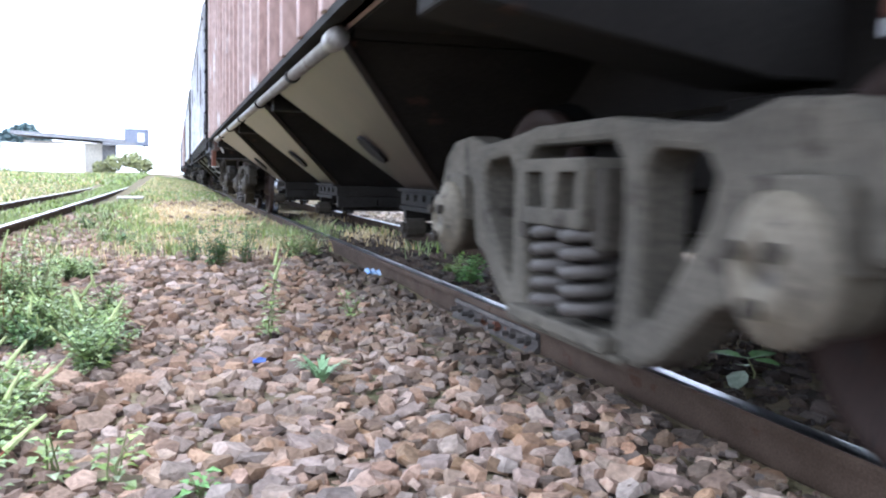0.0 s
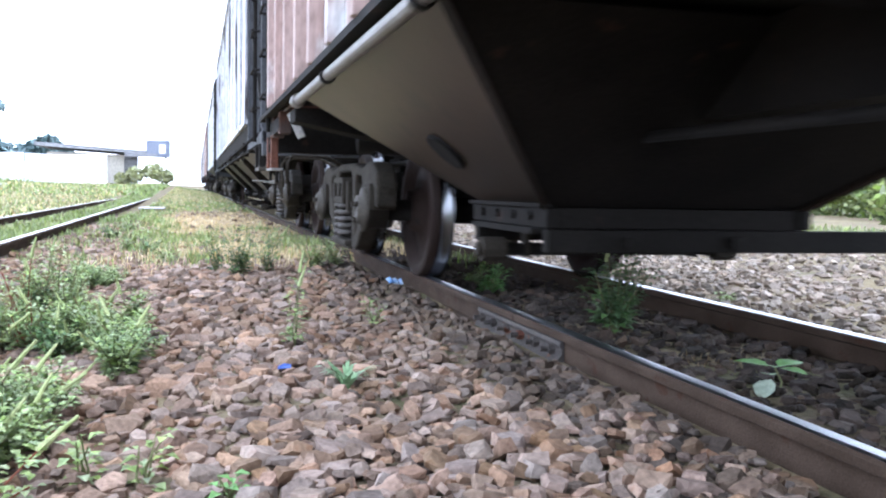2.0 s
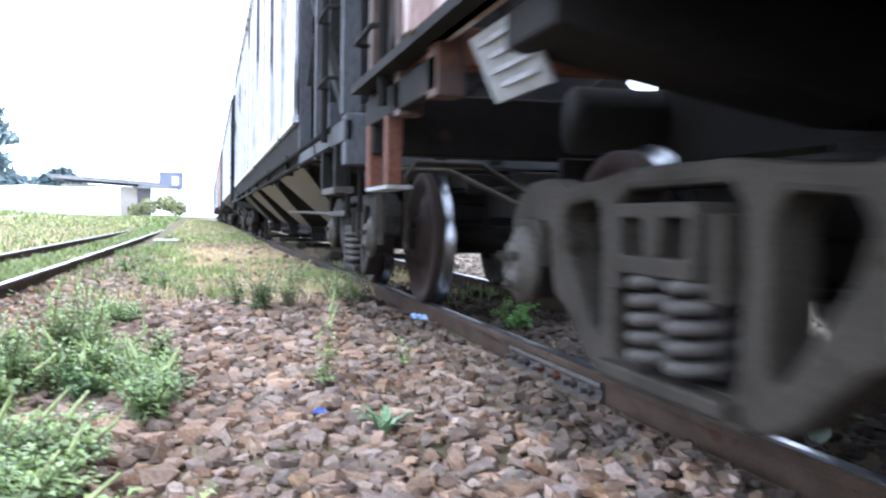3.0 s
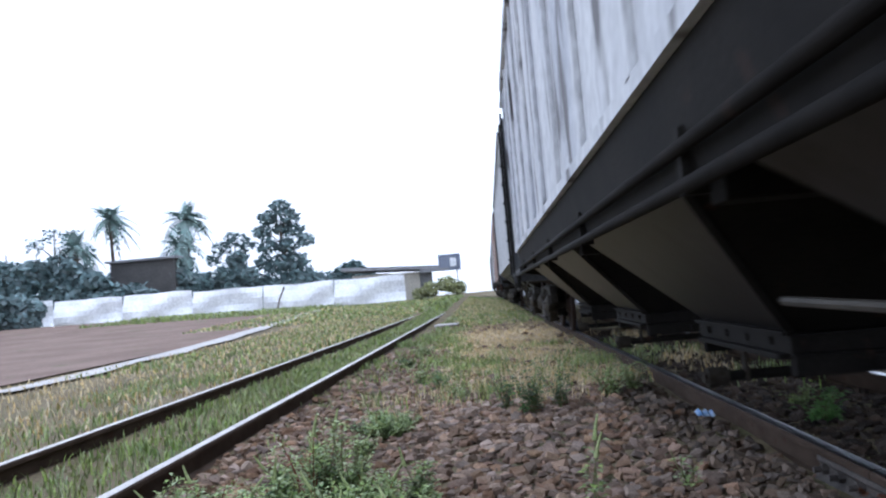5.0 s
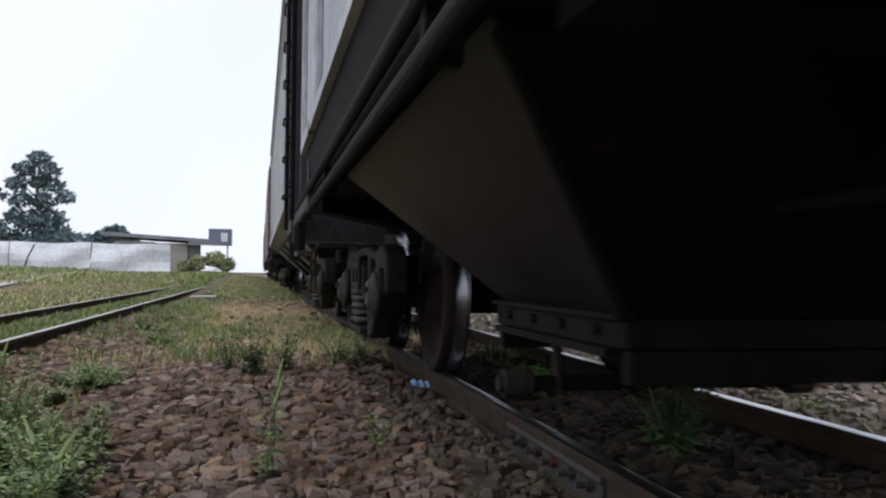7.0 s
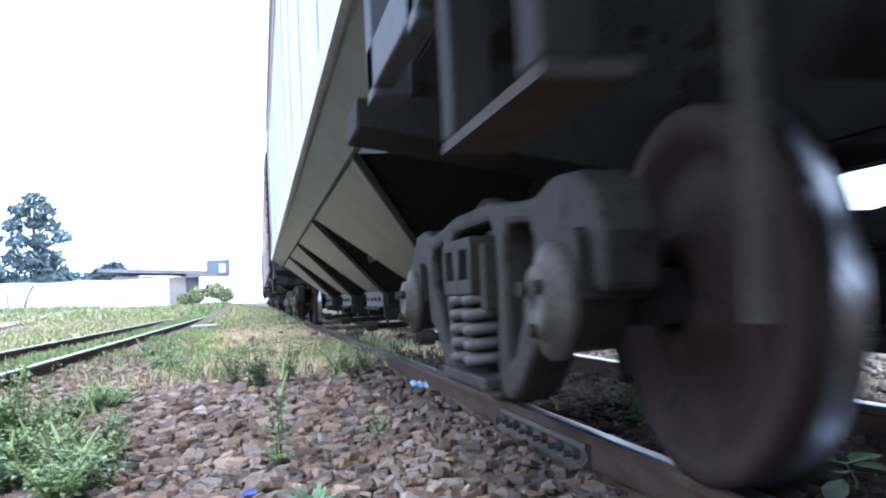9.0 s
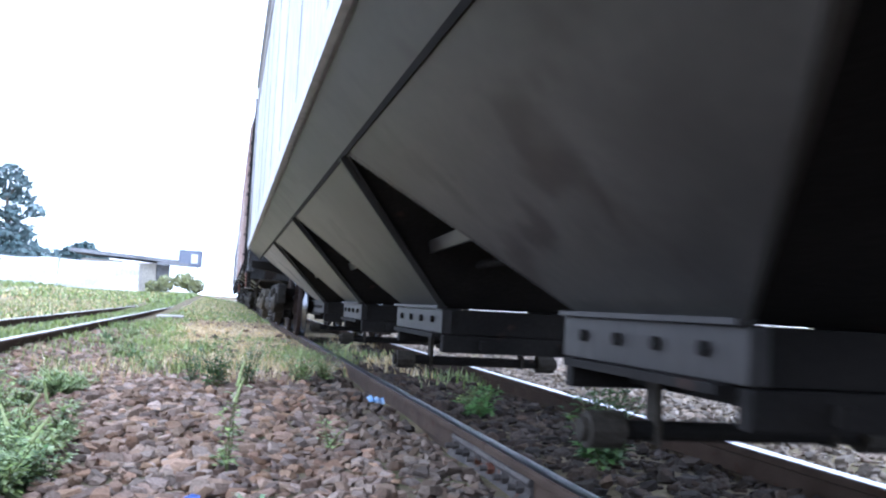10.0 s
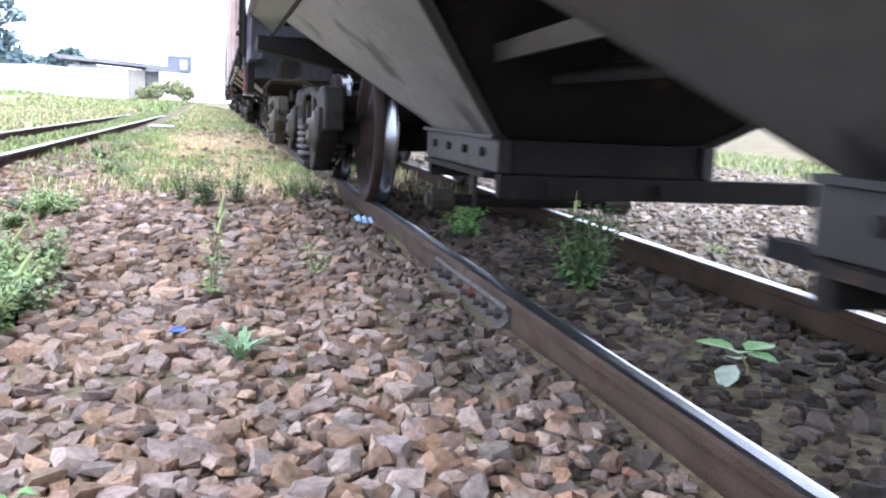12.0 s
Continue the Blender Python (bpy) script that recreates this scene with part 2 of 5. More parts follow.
BLUE = mat("blue_plastic", (0.03, 0.07, 0.28), (0.06, 0.12, 0.40), scale=20, fine=60, rough=0.4, bump=0.05)
LIGHTBLUE = mat("pale_blue_wrapper", (0.16, 0.32, 0.62), (0.45, 0.56, 0.72), scale=30, fine=80, rough=0.4, bump=0.05)


# ---- shape helpers ----
def part(name, bm, material, parent, label="", bevel=0.0):
    """Links a bmesh as one mesh object under a thing or a part."""
    bmesh.ops.recalc_face_normals(bm, faces=bm.faces)
    me = bpy.data.meshes.new(name)
    bm.to_mesh(me)
    bm.free()
    return piece(name, me, material, parent, label, bevel)


def piece(name, me, material, parent, label="", bevel=0.0):
    if material is not None and not me.materials:
        me.materials.append(material)
    ob = new(name, me)
    if parent is not None:
        ob.parent = parent
    if label:
        ob["label"] = label
    if bevel:
        mod = ob.modifiers.new("bevel", "BEVEL")
        mod.width, mod.segments, mod.limit_method, mod.angle_limit = bevel, 2, "ANGLE", radians(40)
    return ob


def box(bm, x0, x1, y0, y1, z0, z1):
    v = [bm.verts.new((x, y, z)) for x in (x0, x1) for y in (y0, y1) for z in (z0, z1)]
    for f in ((0, 1, 3, 2), (4, 6, 7, 5), (0, 4, 5, 1), (2, 3, 7, 6), (0, 2, 6, 4), (1, 5, 7, 3)):
        bm.faces.new([v[k] for k in f])
    return bm


def boxes(*all_boxes):
    bm = bmesh.new()
    for b in all_boxes:
        box(bm, *b)
    return bm


def tube(bm, points, r, seg=10, closed=False, taper=1.0):
    """A round bar along points."""
    pts = [Vector(p) for p in points]
    rings = []
    up = Vector((0.013, 0.021, 1)).normalized()
    for k, p in enumerate(pts):
        a = pts[max(k - 1, 0)]
        b = pts[min(k + 1, len(pts) - 1)]
        d = (b - a).normalized()
        s = d.cross(up)
        if s.length < 1e-3:
            s = d.cross(Vector((1, 0, 0)))
        s.normalize()
        t = d.cross(s)
        rr = r * (1 + (taper - 1) * k / max(len(pts) - 1, 1))
        rings.append([bm.verts.new(p + (s * math.cos(2 * math.pi * q / seg) + t * math.sin(2 * math.pi * q / seg)) * rr) for q in range(seg)])
    for a, b in zip(rings, rings[1:]):
        for q in range(seg):
            bm.faces.new((a[q], a[(q + 1) % seg], b[(q + 1) % seg], b[q]))
    bm.faces.new(rings[0][::-1])
    bm.faces.new(rings[-1])
    return bm


def slab(bm, poly, offset):
    """A plate: polygon of points and the vector of its thickness."""
    o = Vector(offset)
    a = [bm.verts.new(p) for p in poly]
    b = [bm.verts.new(Vector(p) + o) for p in poly]
    bm.faces.new(a)
    bm.faces.new(b[::-1])
    for k in range(len(a)):
        q = (k + 1) % len(a)
        bm.faces.new((a[k], b[k], b[q], a[q]))
    return bm


def cutout(outer, holes, x0, x1):
    """A plate in the y-z plane between x0 and x1, with holes."""
    bm = bmesh.new()
    edges = []
    for loop in (outer, *holes):
        vs = [bm.verts.new((x0, y, z)) for y, z in loop]
        edges += [bm.edges.new((vs[k], vs[(k + 1) % len(vs)])) for k in range(len(vs))]
    bmesh.ops.triangle_fill(bm, use_beauty=True, use_dissolve=False, edges=edges)
    faces = bm.faces[:]
    ext = bmesh.ops.extrude_face_region(bm, geom=faces)
    moved = [g for g in ext["geom"] if isinstance(g, bmesh.types.BMVert)]
    bmesh.ops.translate(bm, verts=moved, vec=(x1 - x0, 0, 0))
    return bm


def revolve(profile, seg=40):
    """A body of turning round the x axis from (x, radius) points; closed."""
    bm = bmesh.new()
    rings = [[bm.verts.new((x, r * math.cos(2 * math.pi * q / seg), r * math.sin(2 * math.pi * q / seg))) for q in range(seg)] for x, r in profile]
    for a, b in zip(rings, rings[1:] + rings[:1]):
        for q in range(seg):
            bm.faces.new((a[q], a[(q + 1) % seg], b[(q + 1) % seg], b[q]))
    return bm


def mesh_of(bm, name):
    bmesh.ops.recalc_face_normals(bm, faces=bm.faces)
    me = bpy.data.meshes.new(name)
    bm.to_mesh(me)
    bm.free()
    return me


def smooth(ob):
    for p in ob.data.polygons:
        p.use_smooth = True
    return ob


# ---- ground ----
def ground_z(x, y):
    """Height of the ground: the ballast bed, nearly level with the second track, and land that rises gently far off. Rail tops lie at zero."""
    near = -0.115 - 0.05 * math.exp(-((x + 2.1) / 0.5) ** 2) - 0.07 * min(max((-x - 4.4) / 1.2, 0.0), 1.0) - 0.05 * min(max((x - 2.2) / 1.2, 0.0), 1.0)
    rise = min(max((y - 22.0) / 46.0, 0.0), 1.0)
    near += rise * rise * (3 - 2 * rise) * (0.62 + 0.02 * min(max(-x - 10, 0), 25)) * min(max((-x + 0.5) / 4.0, 0.0), 1.0)
    return near + 0.012 * noise.noise(Vector((x * 1.3, y * 0.9, 0)))


def ground_sheet():
    def steps(a, b, fine0, fine1, fine, coarse):
        out, v = [], a
        while v < b:
            out.append(v)
            gap = 0 if fine0 <= v <= fine1 else min(abs(v - fine0), abs(v - fine1))
            v += fine + gap * coarse
        return out + [b]

    xs, ys = steps(-1500, 1500, -6, 6, 0.16, 0.22), steps(-1500, 3000, -3, 30, 0.3, 0.22)
    verts = [(x, y, ground_z(x, y) if abs(x) < 80 and -20 < y < 200 else -0.2 + (0.6 if y > 60 else 0)) for y in ys for x in xs]
    w = len(xs)
    faces = [(r * w + c, r * w + c + 1, (r + 1) * w + c + 1, (r + 1) * w + c) for r in range(len(ys) - 1) for c in range(w - 1)]
    me = bpy.data.meshes.new("ground")
    me.from_pydata(verts, [], faces)
    ob = piece("ground", me, SOIL, None)
    for p in me.polygons:
        p.use_smooth = True
    return tagged(ob, "brown soil with sparse weeds beside the railway", "ground", kind="structure")


ground = ground_sheet()


# ---- rails ----
def rail_profile(inner):
    """Flat-bottomed rail, half outline mirrored; inner: +1 if the gauge side faces +x. Head is 66 mm wide, its gauge face at 0."""
    pts = [(0.0, -0.012), (-0.006, -0.003), (-0.02, 0.0), (-0.046, 0.0), (-0.06, -0.003), (-0.066, -0.012), (-0.066, -0.032), (-0.043, -0.042),
           (-0.041, -0.115), (-0.09, -0.128), (-0.09, -0.138), (0.024, -0.138), (0.024, -0.128), (-0.025, -0.115), (-0.023, -0.042), (0.0, -0.032)]
    return [(x * inner, z) for x, z in pts]


def rail(name, label, x_at, inner, y0, y1, step, lift=0.0, top=None):
    bm = bmesh.new()
    prof = rail_profile(inner)
    rings = []
    n = max(int(round((y1 - y0) / step)), 1)
    for k in range(n + 1):
        y = y0 + (y1 - y0) * k / n
        rings.append([bm.verts.new((x_at(y) + px, y, lift + pz)) for px, pz in prof])
    for a, b in zip(rings, rings[1:]):
        for k in range(len(prof)):
            f = bm.faces.new((a[k], a[(k + 1) % len(prof)], b[(k + 1) % len(prof)], b[k]))
            f.material_index = 1 if k in (1, 2, 3) else 0
    bm.faces.new(rings[0])
    bm.faces.new(rings[-1][::-1])
    ob = part(name, bm, RAIL, None)
    ob.data.materials.append(top or RAILTOP)
    return tagged(ob, label, "rail", "rails", "structure")


JOINT_Y = 4.3
near_rail = rail("rail", "rusty brown rail with a worn polished head", lambda y: 0.0, 1, JOINT_Y - 28, JOINT_Y - 0.004, 1.0)
near_rail_on = rail("rail", "rusty brown rail with a worn polished head", lambda y: 0.0, 1, JOINT_Y + 0.004, 170, 1.0)
far_rail = rail("rail", "dark rusty rail with a bright polished head", lambda y: 1.0, -1, -24, 170, 1.0)


for x, inner in ((-2.935, -1), (-3.935, 1)):
    rail("rail", "rusty rail of the overgrown second track in grass", lambda y, x=x: x - max(y - 12.0, 0.0) * 0.004, inner, -12, 90, 6.0, 0.005, DULLTOP)


def joint_bar(x, side):
    """Six-bolt joint bar at the rail joint."""
    bm = bmesh.new()
    prof = [(0.0, -0.034), (0.018, -0.04), (0.022, -0.055), (0.012, -0.07), (0.012, -0.09), (0.03, -0.108), (0.05, -0.122), (0.0, -0.118)]
    a = [bm.verts.new((x + side * u, JOINT_Y - 0.5, z)) for u, z in prof]
    b = [bm.verts.new((x + side * u, JOINT_Y + 0.5, z)) for u, z in prof]
    for k in range(len(prof)):
        bm.faces.new((a[k], a[(k + 1) % len(prof)], b[(k + 1) % len(prof)], b[k]))
    bm.faces.new(a)
    bm.faces.new(b[::-1])
    bar = tagged(part("joint_bar", bm, PLATE, None), "grey steel joint bar bolted to the rail", "joint bar", "joint bars")
    for k, dy in enumerate((-0.42, -0.26, -0.09, 0.09, 0.26, 0.42)):
        bm = tube(bmesh.new(), [(x + side * 0.008, JOINT_Y + dy, -0.078), (x + side * 0.036, JOINT_Y + dy, -0.078)], 0.021, 6)
        nut = part("bolt", bm, RUST if k == 2 else PLATE, bar, "rusty red bolt" if k == 2 else "")
        part("thread", tube(bmesh.new(), [(x + side * 0.034, JOINT_Y + dy, -0.078), (x + side * 0.065, JOINT_Y + dy, -0.078)], 0.011, 8), PLATE, nut)
    return bar


joint_bar(-0.041, -1)
joint_bar(-0.025, 1)

sleeper_mesh = mesh_of(boxes((-0.45, 1.45, -0.1, 0.1, -0.29, -0.141)), "sleeper")
for k in range(60):
    y = -8 + 0.62 * k
    ob = tagged(piece("sleeper", sleeper_mesh, SLEEPER, None), "weathered timber sleeper mostly buried in ballast", "sleeper", "sleepers")
    ob.location = (0.0, y, -0.0)


# ---- the train ----
# Distance run since the start, by time.
RUN = [(0, 0), (0.5, 1.89), (1, 3.66), (1.5, 5.58), (2, 7.62), (2.5, 9.66), (3, 11.7), (3.5, 13.62), (5.5, 21.8), (6, 23.95), (6.5, 26.1),
       (8.5, 34.1), (9, 35.98), (9.5, 37.8), (10, 39.57), (10.5, 41.32), (11, 43.1), (11.5, 44.94), (12, 46.75)]


def run_at(t):
    ts, ss = [a for a, _ in RUN], [b for _, b in RUN]
    k = min(max(sum(1 for a in ts if a <= t) - 1, 0), len(ts) - 2)

    def slope(i):
        if i == 0 or i == len(ts) - 1:
            j = min(i, len(ts) - 2)
            return (ss[j + 1] - ss[j]) / (ts[j + 1] - ts[j])
        return (ss[i + 1] - ss[i - 1]) / (ts[i + 1] - ts[i - 1])

    h = ts[k + 1] - ts[k]
    u = (t - ts[k]) / h
    return ((2 * u**3 - 3 * u**2 + 1) * ss[k] + (u**3 - 2 * u**2 + u) * h * slope(k) + (-2 * u**3 + 3 * u**2) * ss[k + 1] + (u**3 - u**2) * h * slope(k + 1))


WHEEL_R = 0.385
AXLE = 0.9  # half wheelbase

# Meshes that all wagons share; x runs from the track's middle.
# Wheel on the -x side: tread x -0.60..-0.50, flange inward.
wheel_prof = [(-0.600, 0.370), (-0.596, WHEEL_R - 0.002), (-0.548, WHEEL_R), (-0.505, WHEEL_R + 0.002), (-0.492, WHEEL_R + 0.024), (-0.474, WHEEL_R + 0.022), (-0.468, 0.37), (-0.468, 0.325),
              (-0.50, 0.30), (-0.535, 0.22), (-0.52, 0.14), (-0.46, 0.12), (-0.46, 0.075), (-0.64, 0.075), (-0.64, 0.115), (-0.575, 0.14), (-0.562, 0.22), (-0.545, 0.30), (-0.600, 0.325)]
wheel_bm = revolve(wheel_prof, 48)
wheel_mesh = mesh_of(wheel_bm, "wheel")
wheel_mesh.materials.append(WHEEL)
wheel_mesh.materials.append(TREAD)
for p in wheel_mesh.polygons:
    c = p.center
    rad = math.hypot(c.y, c.z)
    p.material_index = 1 if rad > WHEEL_R - 0.02 and -0.549 < c.x < -0.47 else 0
    p.use_smooth = True
axle_mesh = mesh_of(tube(tube(bmesh.new(), [(-0.86, 0, 0), (0.86, 0, 0)], 0.062, 20), [(-0.47, 0, 0), (0.47, 0, 0)], 0.078, 20), "axle")

frame_outer = [(-1.06, 0.40), (-1.07, 0.52), (-1.03, 0.60), (-0.93, 0.655), (-0.78, 0.665), (-0.62, 0.632), (-0.42, 0.645), (-0.22, 0.668), (0.22, 0.668), (0.42, 0.645), (0.62, 0.632),
               (0.78, 0.665), (0.93, 0.655), (1.03, 0.60), (1.07, 0.52), (1.06, 0.40), (1.0, 0.40), (0.985, 0.50), (0.86, 0.53), (0.735, 0.50), (0.715, 0.36), (0.69, 0.30), (0.62, 0.28),
               (0.46, 0.155), (0.36, 0.115), (-0.36, 0.115), (-0.46, 0.155), (-0.62, 0.28), (-0.69, 0.30), (-0.715, 0.36), (-0.735, 0.50), (-0.86, 0.53), (-0.985, 0.50), (-1.0, 0.40)]
hole_mid = [(-0.27, 0.175), (0.27, 0.175), (0.30, 0.42), (0.29, 0.56), (0.24, 0.612), (-0.24, 0.612), (-0.29, 0.56), (-0.30, 0.42)]
hole_a = [(0.385, 0.22), (0.44, 0.24), (0.62, 0.44), (0.655, 0.53), (0.62, 0.575), (0.43, 0.59), (0.385, 0.54)]
hole_b = [(-y, z) for y, z in hole_a[::-1]]
frame_outer = [(y * 1.045, z) for y, z in frame_outer]
frame_mesh = mesh_of(cutout(frame_outer, [hole_mid, hole_a, hole_b], -0.875, -0.755), "side_frame")
seat_mesh = mesh_of(boxes((-0.92, -0.70, -0.30, 0.30, 0.135, 0.172), (-0.90, -0.72, -0.34, 0.34, 0.118, 0.136)), "spring_seat")
bolster_mesh = mesh_of(boxes((-0.80, 0.80, -0.17, 0.17, 0.40, 0.50), (-0.72, 0.72, -0.19, 0.19, 0.50, 0.62), (-0.3, 0.3, -0.2, 0.2, 0.62, 0.76)), "bolster")
end_mesh = mesh_of(cutout([(-0.19, 0.405), (0.19, 0.405), (0.205, 0.55), (0.19, 0.575), (-0.19, 0.575), (-0.205, 0.55)], [[(-0.15, 0.45), (-0.03, 0.45), (-0.05, 0.54), (-0.16, 0.54)], [(0.03, 0.45), (0.15, 0.45), (0.16, 0.54), (0.05, 0.54)]], -0.925, -0.80), "bolster_end")
wedge_mesh = mesh_of(boxes((-0.90, -0.74, -0.033, 0.033, 0.36, 0.55)), "friction_wedge")


def coil(r, wire, turns, z0, z1):
    n = int(turns * 14)
    return tube(bmesh.new(), [(r * math.cos(2 * math.pi * k / 14), r * math.sin(2 * math.pi * k / 14), z0 + (z1 - z0) * k / n) for k in range(n + 1)], wire, 8)


spring_mesh = mesh_of(coil(0.070, 0.0175, 4.8, 0.188, 0.40), "spring")
bearing_mesh = mesh_of(revolve([(-0.78, 0.06), (-0.78, 0.108), (-0.885, 0.114), (-0.89, 0.126), (-0.92, 0.126), (-0.926, 0.09), (-0.95, 0.08), (-0.955, 0.065), (-0.955, 0.02)], 24), "bearing")
adapter_arch = [(-0.128, 0.0), (-0.128, 0.13), (-0.11, 0.15), (0.11, 0.15), (0.128, 0.13), (0.128, 0.0), (0.109, 0.0), (0.102, 0.045), (0.08, 0.078), (0.042, 0.104), (0.0, 0.112), (-0.042, 0.104), (-0.08, 0.078), (-0.102, 0.045), (-0.109, 0.0)]
adapter_mesh = mesh_of(cutout(adapter_arch, [], -0.90, -0.745), "bearing_adapter")
bolt_mesh = mesh_of(tube(bmesh.new(), [(-0.950, 0, 0), (-0.972, 0, 0)], 0.018, 6), "cap_bolt")
arc = [radians(-28 + 9.3 * k) for k in range(7)]
shoe_bm = slab(bmesh.new(), [(-0.59, 0.40 * math.cos(a), 0.40 * math.sin(a)) for a in arc] + [(-0.59, 0.455 * math.cos(a), 0.455 * math.sin(a)) for a in arc[::-1]], (0.08, 0, 0))
shoe_mesh = mesh_of(shoe_bm, "brake_shoe")
beam_mesh = mesh_of(tube(tube(boxes((-0.6, 0.6, -0.03, 0.03, 0.30, 0.36)), [(-0.55, 0, 0.33), (0, 0.16, 0.33), (0.55, 0, 0.33)], 0.018, 8), [(0, 0, 0.26), (0, 0.02, 0.62)], 0.03, 6), "brake_beam")
for me, m in ((frame_mesh, CAST), (seat_mesh, CAST), (bolster_mesh, UNDER), (wedge_mesh, CAST), (end_mesh, CAST), (spring_mesh, SPRING), (bearing_mesh, CAPMET), (adapter_mesh, CAST), (bolt_mesh, CAST), (axle_mesh, UNDER),
              (shoe_mesh, UNDER), (beam_mesh, UNDER)):
    me.materials.append(m)
for me in (spring_mesh, bearing_mesh, axle_mesh):
    for p in me.polygons:
        p.use_smooth = len(p.vertices) == 4

MOVING_WAGONS, TURNING_WHEELS = [], []


def bogie(wagon, yc, cast, cap, radius):
    """Two side frames with springs and bearings, a bolster and two wheelsets, under the wagon at yc."""
    lift = radius - WHEEL_R
    grown = Matrix.Diagonal((1, radius / WHEEL_R, radius / WHEEL_R, 1))

    def painted(ob, material):
        ob.material_slots[0].link = "OBJECT"
        ob.material_slots[0].material = material
        return ob

    for side in (1, -1):
        fr = piece("side_frame", frame_mesh, None, wagon, "dusty cast steel bogie side frame", 0.018)
        painted(fr, cast)
        fr.matrix_basis = pose(0, yc, lift, 0, 0, 0 if side == 1 else 180)
        painted(piece("spring_seat", seat_mesh, None, fr, "", 0.008), cast)
        painted(piece("bolster_end", end_mesh, None, fr, "cast bolster end with two pockets", 0.006), cast)
        for dy in (-0.235, 0.235):
            piece("friction_wedge", wedge_mesh, None, fr, "", 0.006).location = (0, dy, 0)
        for dx in (-0.85, -0.70):
            for dy in (-0.115, 0.065):
                piece("spring", spring_mesh, None, fr, "worn pale coil spring").location = (dx, dy, 0)
        for dy in (-AXLE, AXLE):
            be = piece("bearing", bearing_mesh, None, wagon, "round dusty axle bearing cap")
            be.matrix_basis = pose(0, yc + dy, radius) @ pose(0, 0, 0, 0, 0, 0 if side == 1 else 180)
            painted(be, cap)
            painted(piece("bearing_adapter", adapter_mesh, None, be, "", 0.006), cast)
            for q in range(3):
                a = q * 2 * math.pi / 3 + 0.5
                piece("cap_bolt", bolt_mesh, None, be).location = (0, 0.06 * math.cos(a), 0.06 * math.sin(a))
    piece("bolster", bolster_mesh, None, wagon, "", 0.01).location = (0, yc, lift)
    for dy in (-1, 1):
        ws = piece("wheelset", axle_mesh, None, wagon, "dark steel axle with two rusty wheels")
        ws.location = (0, yc + dy * AXLE, radius)
        for turn in (0, 180):
            piece("wheel", wheel_mesh, None, ws, "rusty steel wheel with a polished tread").matrix_basis = pose(0, 0, 0, 0, 0, turn) @ grown
        TURNING_WHEELS.append((ws, (0, yc + dy * AXLE, radius)))
        bmn = piece("brake_beam", beam_mesh, None, wagon)
        bmn.matrix_basis = pose(0, yc + dy * (AXLE - 0.46), 0, 0, 0, 0 if dy < 0 else 180)
        for s2 in (0, 180):
            sh = piece("brake_shoe", shoe_mesh, None, wagon)
            sh.matrix_basis = pose(0, yc + dy * AXLE, radius, 0, 0, 180 if dy > 0 else 0) @ Matrix.Diagonal((1 if s2 == 0 else -1, 1, 1, 1)) @ grown


def sheet(u0, z0, u1, z1, s, y, side):
    """A point on the sloping side sheet; s = 0 at its top."""
    return (-side * (u0 + (u1 - u0) * s), y, z0 + (z1 - z0) * s)


